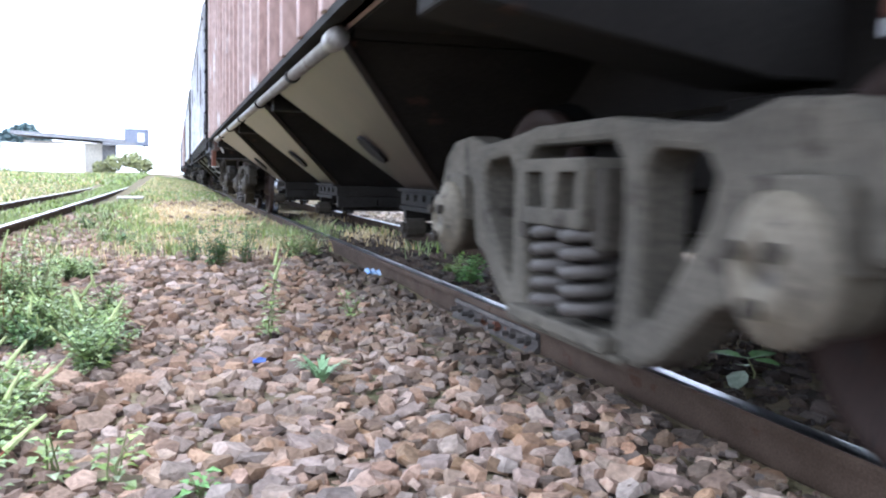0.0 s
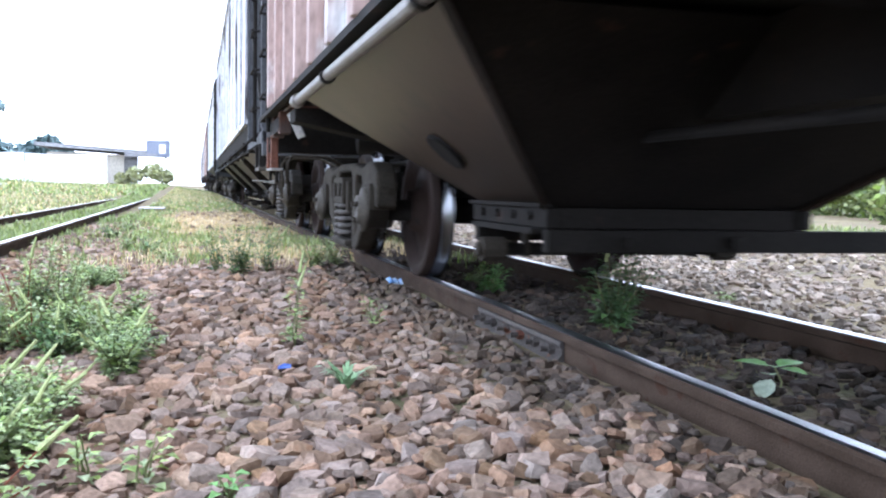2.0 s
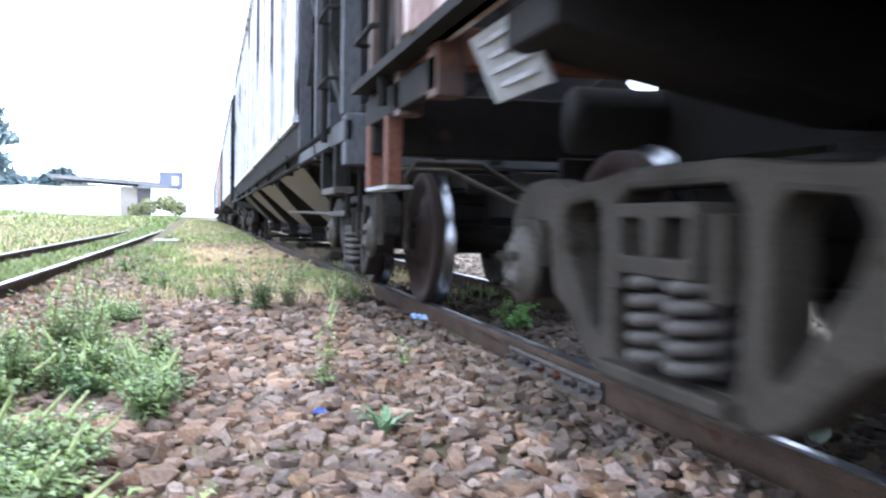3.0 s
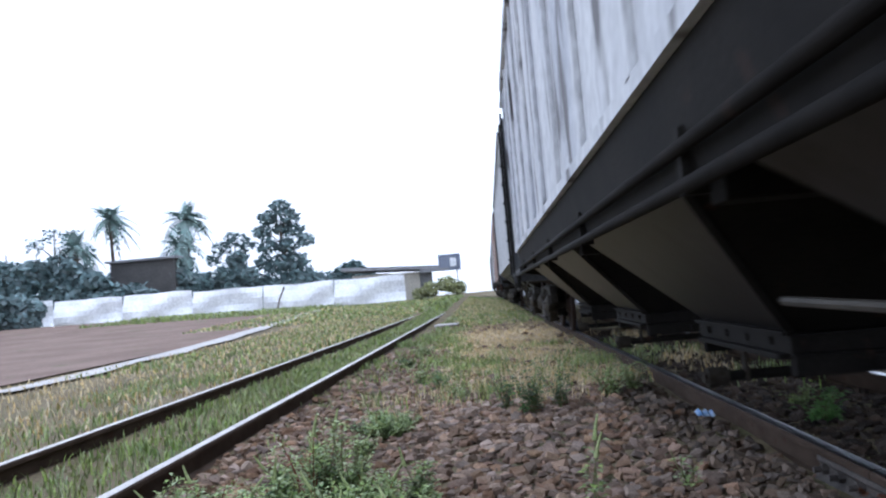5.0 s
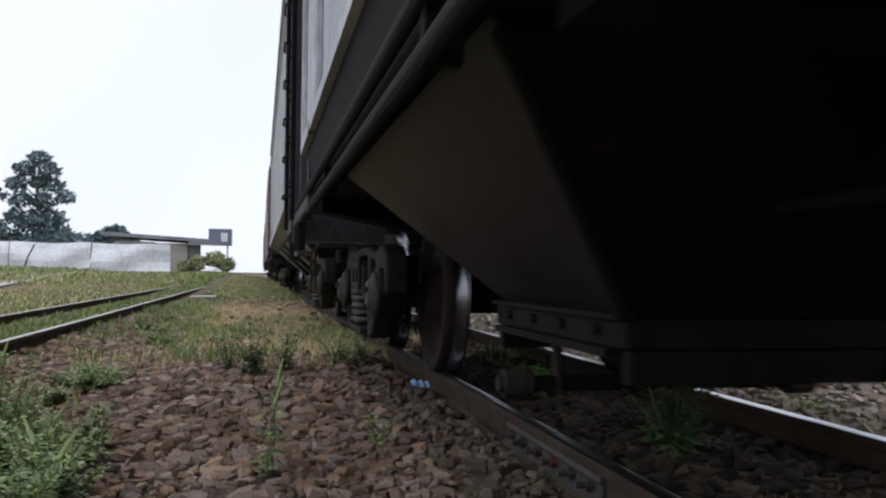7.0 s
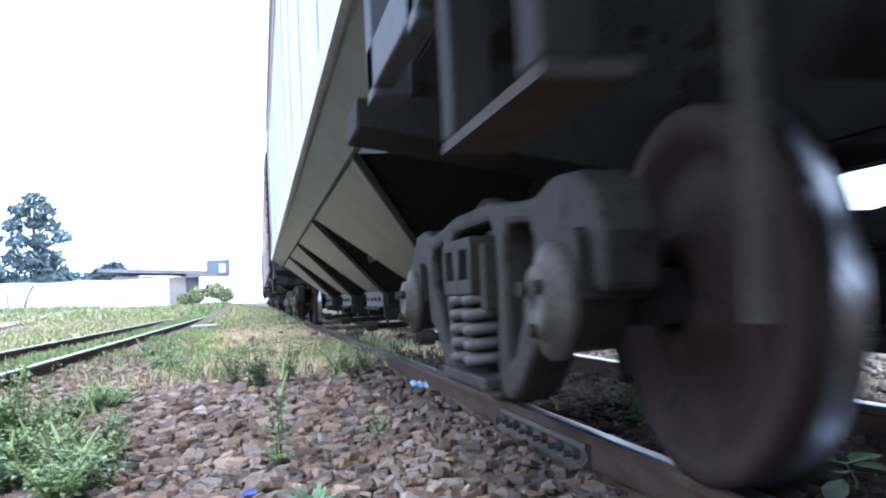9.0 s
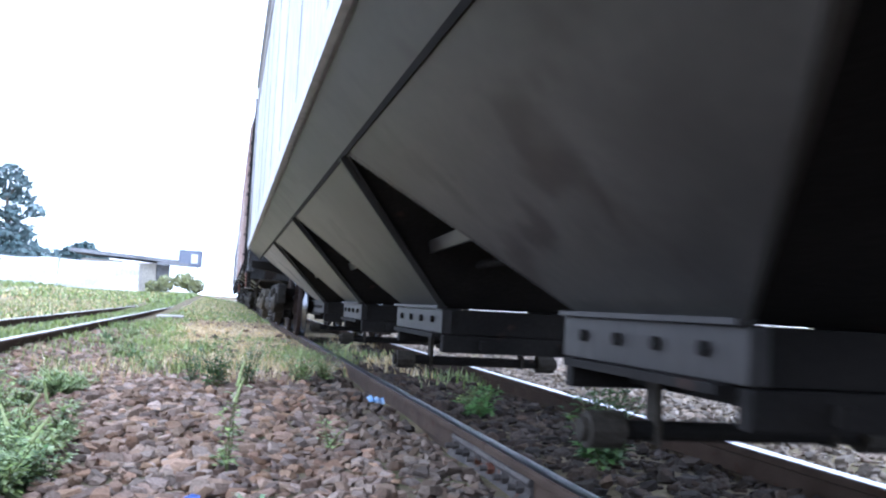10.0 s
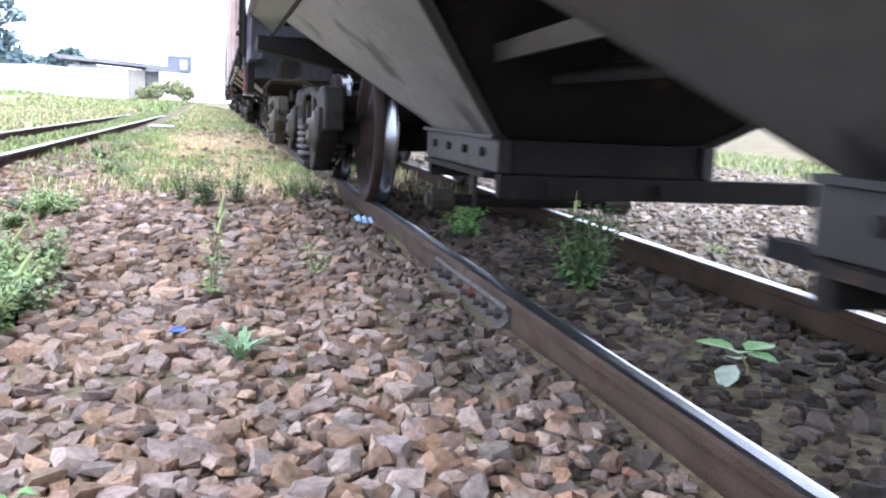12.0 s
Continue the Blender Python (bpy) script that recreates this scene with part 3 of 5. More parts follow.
def wagon(label, y_start, y_end, bogies, gates, u0, z0, gate_z, apex_s, paint, sheet_mat, style, ends, top=3.75, gu=0.42, tops=None):
    """A hopper wagon. y_start, y_end: ends of its frame at the start; gates: the stretches of its outlets; u0, z0: lower edge of the side."""
    yc = 0.5 * (y_start + y_end)
    root = tagged(new("hopper_wagon"), label, "wagon", "wagons of the train")
    root.empty_display_size = 0.2
    L = y_end - y_start
    h = L / 2
    b0, b1 = (b - yc for b in bogies)
    gates = [(a - yc, b - yc) for a, b in gates]
    tops = [(a - yc, b - yc) for a, b in tops] if tops else None
    pitch = (gates[-1][0] - gates[0][0]) / max(len(gates) - 1, 1)
    apex = [0.5 * (gates[k][1] + gates[k + 1][0]) for k in range(len(gates) - 1)]
    first, last = (tops[0][0], tops[-1][1]) if tops else (gates[0][0] - 1.36, gates[-1][1] + 1.36)
    deep = 0.13 if style == 3 else 0.08
    ya, yb = -h + ends, h - ends  # the closed part of the sides
    dust, radius = ((CASTPALE, CAPPALE), 0.385) if style == 1 else ((CASTDARK, CAPMET), 0.415)
    bogie(root, b0, *dust, radius)
    bogie(root, b1, *((CAST, CAPMET) if style == 1 else dust), radius)
    end_mat = {1: ENDRUST, 2: ENDGREY, 3: ENDGREY}[style]
    # sides, ribs
    for side in (1, -1):
        x_in, x_out = -side * (u0 - 0.05), -side * u0
        sidewall = part("side_wall", boxes((min(x_in, x_out), max(x_in, x_out), ya, yb, z0, top)), paint, root, "")
        part("top_rail", boxes((min(-side * (u0 - 0.05), -side * (u0 + 0.05)), max(-side * (u0 - 0.05), -side * (u0 + 0.05)), ya, yb, top, top + 0.12)), paint, root)
        n = int((yb - ya) / (0.62 if style == 1 else 1.35))
        ribs = range(n + 1) if style < 3 else (0, n)
        for k in ribs:
            y = ya + (yb - ya) * k / n
            w, d = (0.035, 0.075) if style == 1 else (0.03, 0.03)
            part("rib", boxes((min(-side * u0, -side * (u0 + d)), max(-side * u0, -side * (u0 + d)), y - w, y + w, z0 + 0.03, top)), paint, sidewall, "", 0.006)
        if style == 3:
            for z in (z0 + 0.02, top - 0.25):
                part("rail_strip", boxes((min(-side * (u0 - 0.002), -side * (u0 + 0.02)), max(-side * (u0 - 0.002), -side * (u0 + 0.02)), ya, yb, z, z + 0.09)), paint, sidewall, "", 0.004)
            for k in range(1, n):
                y = ya + (yb - ya) * k / n
                part("seam", boxes((min(-side * u0, -side * (u0 + 0.006)), max(-side * u0, -side * (u0 + 0.006)), y - 0.012, y + 0.012, z0 + 0.11, top - 0.25)), paint, sidewall)
        # sill and pipes
        sill_lo, sill_hi = (0.955, z0 + 0.03) if style != 3 else (z0 - 0.05, z0 + 0.03)
        if style == 1:
            part("sill_angle", boxes((min(-side * (u0 - 0.03), -side * (u0 + 0.055)), max(-side * (u0 - 0.03), -side * (u0 + 0.055)), -h, h, z0 + 0.0, z0 + 0.035)), UNDER, root)
            smooth(part("sill_pipe", tube(bmesh.new(), [(-side * (u0 + 0.005), first, z0 - 0.045), (-side * (u0 + 0.005), last, z0 - 0.045)], 0.028, 14), PIPE, root, "worn pale round pipe along the sill"))
            for q in (first, last):
                smooth(part("pipe_cap", tube(bmesh.new(), [(-side * (u0 + 0.005), q - 0.06, z0 - 0.045), (-side * (u0 + 0.005), q - 0.03, z0 - 0.045), (-side * (u0 + 0.005), q + 0.03, z0 - 0.045), (-side * (u0 + 0.005), q + 0.06, z0 - 0.045)], 0.042, 14), PIPE, root))
            for k in range(5):
                y = first + (last - first) * (k + 0.7) / 5.4
                part("pipe_clamp", tube(bmesh.new(), [(-side * (u0 + 0.005), y - 0.025, z0 - 0.045), (-side * (u0 + 0.005), y + 0.025, z0 - 0.045)], 0.038, 12), UNDER, root)
        elif style == 2:
            part("apron", slab(bmesh.new(), [(-side * u0, ya, z0), (-side * u0, yb, z0), (-side * (u0 - 0.06), yb, 0.96), (-side * (u0 - 0.06), ya, 0.96)], (side * 0.012, 0, 0)), UNDER, root, "near-black apron sheet")
            for u, z, r in ((u0 - 0.015, 1.02, 0.02), (u0 - 0.03, 0.925, 0.022)):
                smooth(part("sill_pipe", tube(bmesh.new(), [(-side * u, -h + 0.5, z), (-side * u, h - 0.5, z)], r, 12), UNDER, root, "grimy brake pipe along the sill"))
            for k in range(6):
                y = ya + (yb - ya) * (k + 0.5) / 6
                part("pipe_hanger", boxes((min(-side * (u0 - 0.02), -side * (u0 - 0.09)), max(-side * (u0 - 0.02), -side * (u0 - 0.09)), y - 0.02, y + 0.02, 0.90, 1.08)), UNDER, root)
            part("sill_strip", boxes((min(-side * (u0 - 0.004), -side * (u0 + 0.03)), max(-side * (u0 - 0.004), -side * (u0 + 0.03)), ya - 0.05, yb + 0.05, z0 - 0.01, z0 + 0.05)), paint, root)
    # hoppers: side sheets with V-shaped gaps between them, cross sheets, gates
    hu, hz = (u0 - 0.015, z0 - 0.02) if style != 2 else (u0 - 0.13, 0.985)
    for side in (1, -1):
        if style == 3:
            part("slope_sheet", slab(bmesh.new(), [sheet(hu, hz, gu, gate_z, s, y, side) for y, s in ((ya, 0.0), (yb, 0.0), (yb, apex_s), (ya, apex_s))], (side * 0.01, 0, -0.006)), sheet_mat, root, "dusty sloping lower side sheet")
            part("weld_seam", slab(bmesh.new(), [Vector(sheet(hu, hz, gu, gate_z, q, y, side)) + Vector((-side * 0.004, 0, -0.004)) for q, y in ((apex_s - 0.012, ya), (apex_s - 0.012, yb), (apex_s + 0.004, yb), (apex_s + 0.004, ya))], (side * 0.006, 0, 0)), UNDER, root)
            part("drip_edge", boxes((min(-side * u0, -side * (u0 + 0.025)), max(-side * u0, -side * (u0 + 0.025)), ya, yb, z0 - 0.02, z0 + 0.015)), paint, root)
        for k, (g0, g1) in enumerate(gates):
            t0 = apex[k - 1] if k else first
            t1 = apex[k] if k < len(apex) else last
            if tops:
                t0, t1 = tops[k]
            s0 = s1 = apex_s
            if style != 3:
                poly = [(t0 + 0.04, 0.0), (t1 - 0.04, 0.0), (t1 - 0.04, apex_s), (g1, 1.0), (g0, 1.0), (t0 + 0.04, apex_s)]
            else:
                poly = [(t0, apex_s), (t1, apex_s), (g1, 1.0), (g0, 1.0)]
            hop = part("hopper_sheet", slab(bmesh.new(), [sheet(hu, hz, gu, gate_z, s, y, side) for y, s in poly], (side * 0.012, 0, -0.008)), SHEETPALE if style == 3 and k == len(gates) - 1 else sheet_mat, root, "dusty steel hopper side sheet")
            # bright folded edge along the leading side of the sheet
            a = Vector(sheet(hu, hz, gu, gate_z, apex_s, t0 + 0.04, side))
            b = Vector(sheet(hu, hz, gu, gate_z, 1.0, g0, side))
            part("edge_flange", slab(bmesh.new(), [a + Vector((0, -0.02, 0)), b + Vector((0, -0.02, 0)), b, a], (-side * 0.02, 0, -0.02)), sheet_mat, hop)
            if style == 1:
                c = Vector(sheet(hu, hz, gu, gate_z, 0.62, 0.5 * (g0 + g1) + 0.1, side))
                nrm = Vector((-side * (hz - gate_z), 0, -(hu - gu))).normalized()
                part("poke_hole_cover", tube(bmesh.new(), [c - nrm * 0.01, c + nrm * 0.02], 0.10, 18), UNDER, hop, "dark round poke-hole cover")
    if tops:
        # Added plate: keeps sky light from leaking in between sill and hoppers.
        part("hopper_ceiling", boxes((-u0 + 0.055, u0 - 0.055, -h + 1.9, h - 1.9, hz + 0.012, hz + 0.03)), UNDER, root, "dark plate added to block light above the hopper tops")
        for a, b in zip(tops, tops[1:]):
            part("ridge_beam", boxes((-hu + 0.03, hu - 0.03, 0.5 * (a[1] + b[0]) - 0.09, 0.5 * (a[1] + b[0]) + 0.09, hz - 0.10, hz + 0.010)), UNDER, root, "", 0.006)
    ridge_u = hu + (gu - hu) * apex_s
    ridge_z = hz + (gate_z - hz) * apex_s
    for k, (g0, g1) in enumerate(gates):
        t0 = apex[k - 1] if k else first
        t1 = apex[k] if k < len(apex) else last
        if tops:
            t0, t1 = tops[k]
        for g, t, d in ((g0, t0, 1), (g1, t1, -1)):
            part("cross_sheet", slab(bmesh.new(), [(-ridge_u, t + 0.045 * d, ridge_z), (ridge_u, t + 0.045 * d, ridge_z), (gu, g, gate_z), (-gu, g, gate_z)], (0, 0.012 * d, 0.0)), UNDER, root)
        # outlet frame, sliding gate, shaft
        fm = SHEETDARK if style == 3 else UNDER
        of = part("outlet_frame", boxes((-gu - 0.03, -gu + 0.02, g0 - 0.06, g1 + 0.06, gate_z - deep, gate_z - 0.004)), fm, root, "steel outlet side plate with bolts", 0.004)
        part("outlet_lip", boxes((-gu - 0.055, -gu - 0.0, g0 - 0.05, g1 + 0.05, gate_z - 0.003, gate_z + 0.012)), fm, of)
        part("outlet_frame", boxes((gu - 0.02, gu + 0.03, g0 - 0.06, g1 + 0.06, gate_z - deep, gate_z - 0.004)), fm, root, "", 0.004)
        # The near-black on these end plates stands for their shade.
        for y in (g0 - 0.02, g1 + 0.02):
            part("outlet_end", boxes((-gu + 0.02, gu - 0.02, y - 0.02, y + 0.02, gate_z - deep, gate_z - 0.004)), UNDER, root)
        for q in range(4):
            y = g0 + (g1 - g0) * (q + 0.5) / 4
            part("frame_bolt", tube(bmesh.new(), [(-gu - 0.028, y, gate_z - deep * 0.46), (-gu - 0.045, y, gate_z - deep * 0.46)], 0.02, 6), UNDER, of)
        part("sliding_gate", boxes((-gu - 0.06, gu + 0.06, g0 + 0.02, g1 - 0.02, gate_z - deep - 0.025, gate_z - deep - 0.002)), UNDER, root)
        part("gate_rail", boxes((-gu - 0.02, gu + 0.52, g0 - 0.06, g0 + 0.0, gate_z - deep - 0.095, gate_z - deep - 0.005)), UNDER, root, "", 0.006)
        part("gate_rail", boxes((-gu - 0.02, gu + 0.52, g1, g1 + 0.06, gate_z - deep - 0.095, gate_z - deep - 0.005)), UNDER, root, "", 0.006)
        ym, zs = (g1 - 0.27, gate_z - 0.32) if style == 3 else (g1 - 0.22, gate_z - (0.2 if style == 1 else 0.29))
        shaft = part("gate_shaft", tube(bmesh.new(), [(-gu - 0.04, ym, zs), (gu + 0.04, ym, zs)], 0.03, 10), UNDER, root)
        for s2 in (-1, 1):
            part("capstan", tube(tube(bmesh.new(), [(s2 * (gu - 0.03), ym, zs), (s2 * (gu + 0.08), ym, zs)], 0.055, 10), [(s2 * (gu + 0.05), ym, zs), (s2 * (gu + 0.1), ym, zs)], 0.034, 8), CAST, shaft, "worn steel capstan end", 0.004)
            part("shaft_bracket", boxes((min(s2 * (gu - 0.14), s2 * (gu - 0.12)), max(s2 * (gu - 0.14), s2 * (gu - 0.12)), ym - 0.035, ym + 0.035, zs - 0.035, gate_z - deep)), CAST, shaft)
        part("gate_rack", boxes((-0.25, -0.2, g0 - 0.1, g1 + 0.5, gate_z - deep - 0.075, gate_z - deep - 0.03), (0.2, 0.25, g0 - 0.1, g1 + 0.5, gate_z - deep - 0.075, gate_z - deep - 0.03)), UNDER, root)
    if style == 3:
        for a in apex:
            for sd in (-1, 1):
                part("gap_brace", slab(bmesh.new(), [(sd * 0.60, a - 0.66, 0.765), (sd * 0.60, a + 0.55, 0.735), (sd * 0.625, a + 0.48, 0.785), (sd * 0.625, a - 0.58, 0.82)], (-sd * 0.015, 0, 0)), SHEET2 if sd < 0 else UNDER, root, "dusty brace between hoppers")
    # end slopes, frame, end platforms
    for d, gt, bg in ((-1, first, b0), (1, last, b1)):
        e = d * h
        part("end_slope", slab(bmesh.new(), [(-u0 + 0.06, gt, hz - 0.02), (u0 - 0.06, gt, hz - 0.02), (u0 - 0.06, e - d * 0.45, 2.75), (-u0 + 0.06, e - d * 0.45, 2.75)], (0, 0, 0.012)), UNDER if style == 1 else end_mat, root, "dark sloping end sheet")
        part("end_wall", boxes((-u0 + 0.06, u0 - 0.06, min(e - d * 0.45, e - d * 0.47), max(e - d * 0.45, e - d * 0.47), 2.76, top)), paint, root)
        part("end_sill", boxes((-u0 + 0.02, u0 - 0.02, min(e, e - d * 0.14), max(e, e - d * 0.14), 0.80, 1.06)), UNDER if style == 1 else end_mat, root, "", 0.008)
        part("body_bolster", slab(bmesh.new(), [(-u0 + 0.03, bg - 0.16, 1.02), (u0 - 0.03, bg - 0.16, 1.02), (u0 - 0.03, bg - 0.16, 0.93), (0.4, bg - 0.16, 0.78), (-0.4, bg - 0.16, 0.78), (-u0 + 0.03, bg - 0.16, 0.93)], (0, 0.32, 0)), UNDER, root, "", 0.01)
        smooth(part("air_tank", tube(bmesh.new(), [(-0.55, e - d * 0.62, 0.92), (0.75, e - d * 0.62, 0.92)], 0.13, 18), UNDER, root, "dark brake air tank"))
        part("brake_lever", boxes((-0.5, 0.5, min(e - d * 0.36, e - d * 0.4), max(e - d * 0.36, e - d * 0.4), 0.68, 0.79)), UNDER, root, "", 0.006)
        for xx in (-0.75, -0.45, 0.45, 0.75):
            part("end_stiffener", boxes((xx - 0.03, xx + 0.03, min(e - d * 0.02, e + d * 0.012), max(e - d * 0.02, e + d * 0.012), 0.82, 1.04)), UNDER, root)
        part("end_beam", boxes((-u0 + 0.03, u0 - 0.03, min(e - d * 0.75, e - d * 0.84), max(e - d * 0.75, e - d * 0.84), 1.06, 1.2)), RUST if style == 1 else end_mat, root, "", 0.008)
        for side in (1, -1):
            xs = -side * (u0 - 0.01)
            for k, (yo, wd) in enumerate(((0.10, 0.05), (ends * 0.55, 0.045), (ends, 0.06))):
                y = e - d * yo
                part("end_post", boxes((min(xs, xs + side * 0.09), max(xs, xs + side * 0.09), y - wd, y + wd, 0.9 if k else 1.06, top)), end_mat, root, "", 0.006)
            part("side_sill", boxes((min(xs, xs + side * 0.05), max(xs, xs + side * 0.05), min(e, e - d * (ends + 0.05)), max(e, e - d * (ends + 0.05)), 0.92, 1.03)), {1: UNDER, 2: end_mat, 3: end_mat}[style], root, "", 0.006)
            part("diagonal_brace", slab(bmesh.new(), [(xs + side * 0.03, e - d * 0.2, 1.06), (xs + side * 0.03, e - d * 0.3, 1.06), (xs + side * 0.03, e - d * ends, 2.3), (xs + side * 0.03, e - d * (ends - 0.1), 2.35)], (side * 0.05, 0, 0)), UNDER, root)
            for r in range(6):
                z = 1.25 + 0.36 * r
                part("ladder_rung", tube(bmesh.new(), [(xs - side * 0.01, e - d * 0.12, z), (xs - side * 0.07, e - d * 0.14, z), (xs - side * 0.07, e - d * 0.52, z), (xs - side * 0.01, e - d * 0.54, z)], 0.011, 8), UNDER, root)
            part("grab_post", tube(bmesh.new(), [(xs - side * 0.03, e - d * 0.55, 0.95), (xs - side * 0.03, e - d * 0.55, top)], 0.02, 8), UNDER, root)
            lo, hi = min(xs, xs + side * 0.06), max(xs, xs + side * 0.06)
            for q in ((0.06, 0.46) if style != 2 else (0.34, 0.90)):
                part("step_hanger", boxes((lo, hi, e - d * q - 0.04, e - d * q + 0.04, 0.66, 0.93)), RUST if style == 1 else UNDER, root, "rust-red step hanger" if style == 1 else "", 0.006)
            sa, sb, sz = (0.02, 0.5, 0.645) if style != 2 else (0.29, 0.95, 0.665)
            part("step", boxes((min(xs, xs + side * 0.1), max(xs, xs + side * 0.1), min(e - d * sa, e - d * sb), max(e - d * sa, e - d * sb), sz, sz + (0.015 if style != 2 else 0.035))), GALV if style < 2 else CAPMET if style == 2 else CAST, root, "worn metal step tread")
            xo = -side * (u0 - 0.2)
            part("coupling_lever", tube(bmesh.new(), [(xo, e + d * 0.02, 0.40), (xo, e + d * 0.02, 0.72), (xo + side * 0.04, e + d * 0.03, 0.78), (xo + side * 0.35, e + d * 0.05, 0.78), (-side * 0.35, e + d * 0.16, 0.60), (-side * 0.08, e + d * 0.26, 0.56)], 0.014, 8), CAST, root, "thin bent uncoupling lever")
        part("drawbar", boxes((-0.07, 0.07, min(e - d * 0.2, e + d * 0.3), max(e - d * 0.2, e + d * 0.3), 0.60, 0.78)), UNDER, root, "", 0.01)
        part("coupler_carrier", boxes((-0.3, 0.3, min(e - d * 0.16, e + d * 0.02), max(e - d * 0.16, e + d * 0.02), 0.50, 0.79)), UNDER, root, "", 0.01)
        part("draft_gear_box", boxes((-0.24, 0.24, min(e - d * 0.17, e - d * 0.85), max(e - d * 0.17, e - d * 0.85), 0.55, 0.755)), UNDER, root, "", 0.01)
        cpl = part("coupler", boxes((-0.14, 0.12, min(e + d * 0.18, e + d * 0.36), max(e + d * 0.18, e + d * 0.36), 0.56, 0.84)), UNDER, root, "dark cast coupler head", 0.03)
        part("knuckle", tube(bmesh.new(), [(-0.05, e + d * 0.32, 0.57), (-0.05, e + d * 0.32, 0.83)], 0.07, 12), CAST, cpl)
        part("brake_hose", tube(bmesh.new(), [(-0.3, e - d * 0.02, 0.72), (-0.3, e + d * 0.1, 0.62), (-0.26, e + d * 0.22, 0.45), (-0.2, e + d * 0.34, 0.42)], 0.025, 8), UNDER, root)
        part("brake_cylinder", tube(tube(bmesh.new(), [(0.35, e - d * 0.35, 1.22), (0.35, e - d * 0.85, 1.22)], 0.13, 16), [(0.35, e - d * 0.30, 1.22), (0.35, e - d * 0.35, 1.22)], 0.15, 16), UNDER, root)
    if style == 2:
        # brake rigging that shows beside the leading bogie
        for side in (1, -1):
            x = -side * 0.95
            part("brake_rod", tube(bmesh.new(), [(x, -h + 2.7, 0.565), (x, -h + 4.6, 0.585), (x, -h + 6.4, 0.60)], 0.014, 8), CAPMET, root, "worn grey brake rod beside the bogie")
            part("rod_sleeve", boxes((x - 0.025, x + 0.025, -h + 1.85, -h + 2.72, 0.545, 0.585)), CAPMET, root, "", 0.008)
            for dy, z in ((1.3, 0.57), (1.85, 0.56), (2.72, 0.57)):
                part("rod_hanger", tube(bmesh.new(), [(x, -h + dy, z), (x, -h + dy, 0.95)], 0.02, 8), UNDER, root)
            part("hooked_rod", tube(bmesh.new(), [(x, -h + 0.62, 0.55), (x, -h + 0.62, 0.82), (x + side * 0.02, -h + 0.58, 0.87), (x + side * 0.1, -h + 0.4, 0.88), (x + side * 0.3, -h + 0.1, 0.84)], 0.018, 8), CAST, root, "bent grimy rod")
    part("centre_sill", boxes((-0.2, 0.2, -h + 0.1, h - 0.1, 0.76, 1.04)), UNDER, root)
    smooth(part("train_pipe", tube(bmesh.new(), [(-0.34, -h, 0.70), (-0.34, h, 0.70)], 0.02, 8), UNDER, root))
    part("roof", slab(bmesh.new(), [(-u0 - 0.02, -h + 0.45, top + 0.12), (-0.5, -h + 0.45, top + 0.34), (0.5, -h + 0.45, top + 0.34), (u0 + 0.02, -h + 0.45, top + 0.12)], (0, L - 0.9, 0)), paint, root)
    if style == 1:
        for side in (1, -1):
            x = -side * (u0 - 0.06)
            pl = part("data_plate", slab(bmesh.new(), [(x - side * 0.02, h - 1.92, 1.02), (x - side * 0.02, h - 1.5, 1.02), (x + side * 0.06, h - 1.5, 0.85), (x + side * 0.06, h - 1.92, 0.85)], (side * 0.01, 0, 0)), GALV, root, "pale tilted data plate with worn lines of writing")
            for q in range(4):
                z = 0.995 - 0.036 * q
                xx = x - side * 0.02 + side * 0.08 * (1.02 - z) / 0.17 - side * 0.004
                part("writing_bar", boxes((xx - 0.003, xx + 0.003, h - 1.88, h - 1.58 - 0.05 * (q % 2), z - 0.010, z + 0.004)), INK, pl)
    MOVING_WAGONS.append((root, yc))
    return root


wagon("brown ribbed hopper wagon with faded pale patches", 0.87, 16.45, (2.86, 14.45), [(5.05, 5.75), (8.05, 8.9), (11.6, 12.4)], 1.26, 1.06, 0.45, 0.03, BROWN, SHEET1, 1, 1.2, gu=0.55,
      tops=[(4.05, 6.4), (7.15, 9.5), (10.65, 13.8)])
wagon("hopper wagon with patchy white and grey paint", 17.1, 37.25, (19.1, 35.27), [(21.15, 22.5), (24.7, 26.15), (28.05, 29.5), (31.75, 32.95)], 1.26, 1.25, 0.42, 0.03, PATCHY, SHEETDARK, 2, 2.35, gu=0.55,
      tops=[(20.2, 23.2), (23.8, 26.95), (27.5, 30.3), (30.95, 33.7)])
wagon("light grey smooth-sided hopper wagon with dusty slope sheets", 37.9, 56.3, (39.85, 54.3), [(42.4, 43.35), (45.2, 46.35), (48.1, 49.15), (51.15, 52.25)], 1.26, 1.24, 0.48, 0.19, GREYW, SHEET2, 3, 1.3)
for k, (lab, pm, st) in enumerate((("brown ribbed hopper wagon far along the train", BROWN, 1), ("patchy white hopper wagon far along the train", PATCHY, 2),
                                   ("light grey hopper wagon far along the train", GREYW, 3), ("brown ribbed hopper wagon at the far end", BROWN, 1))):
    y0 = 56.95 + 16.25 * k
    wagon(lab, y0, y0 + 15.6, (y0 + 2.0, y0 + 13.6), [(y0 + 4.6, y0 + 5.5), (y0 + 7.35, y0 + 8.25), (y0 + 10.1, y0 + 11.0)], 1.26, (1.06, 1.25, 1.24)[st - 1], 0.42, (0.03, 0.1, 0.19)[st - 1], pm, SHEET1 if st == 1 else SHEET2, st, 1.4)


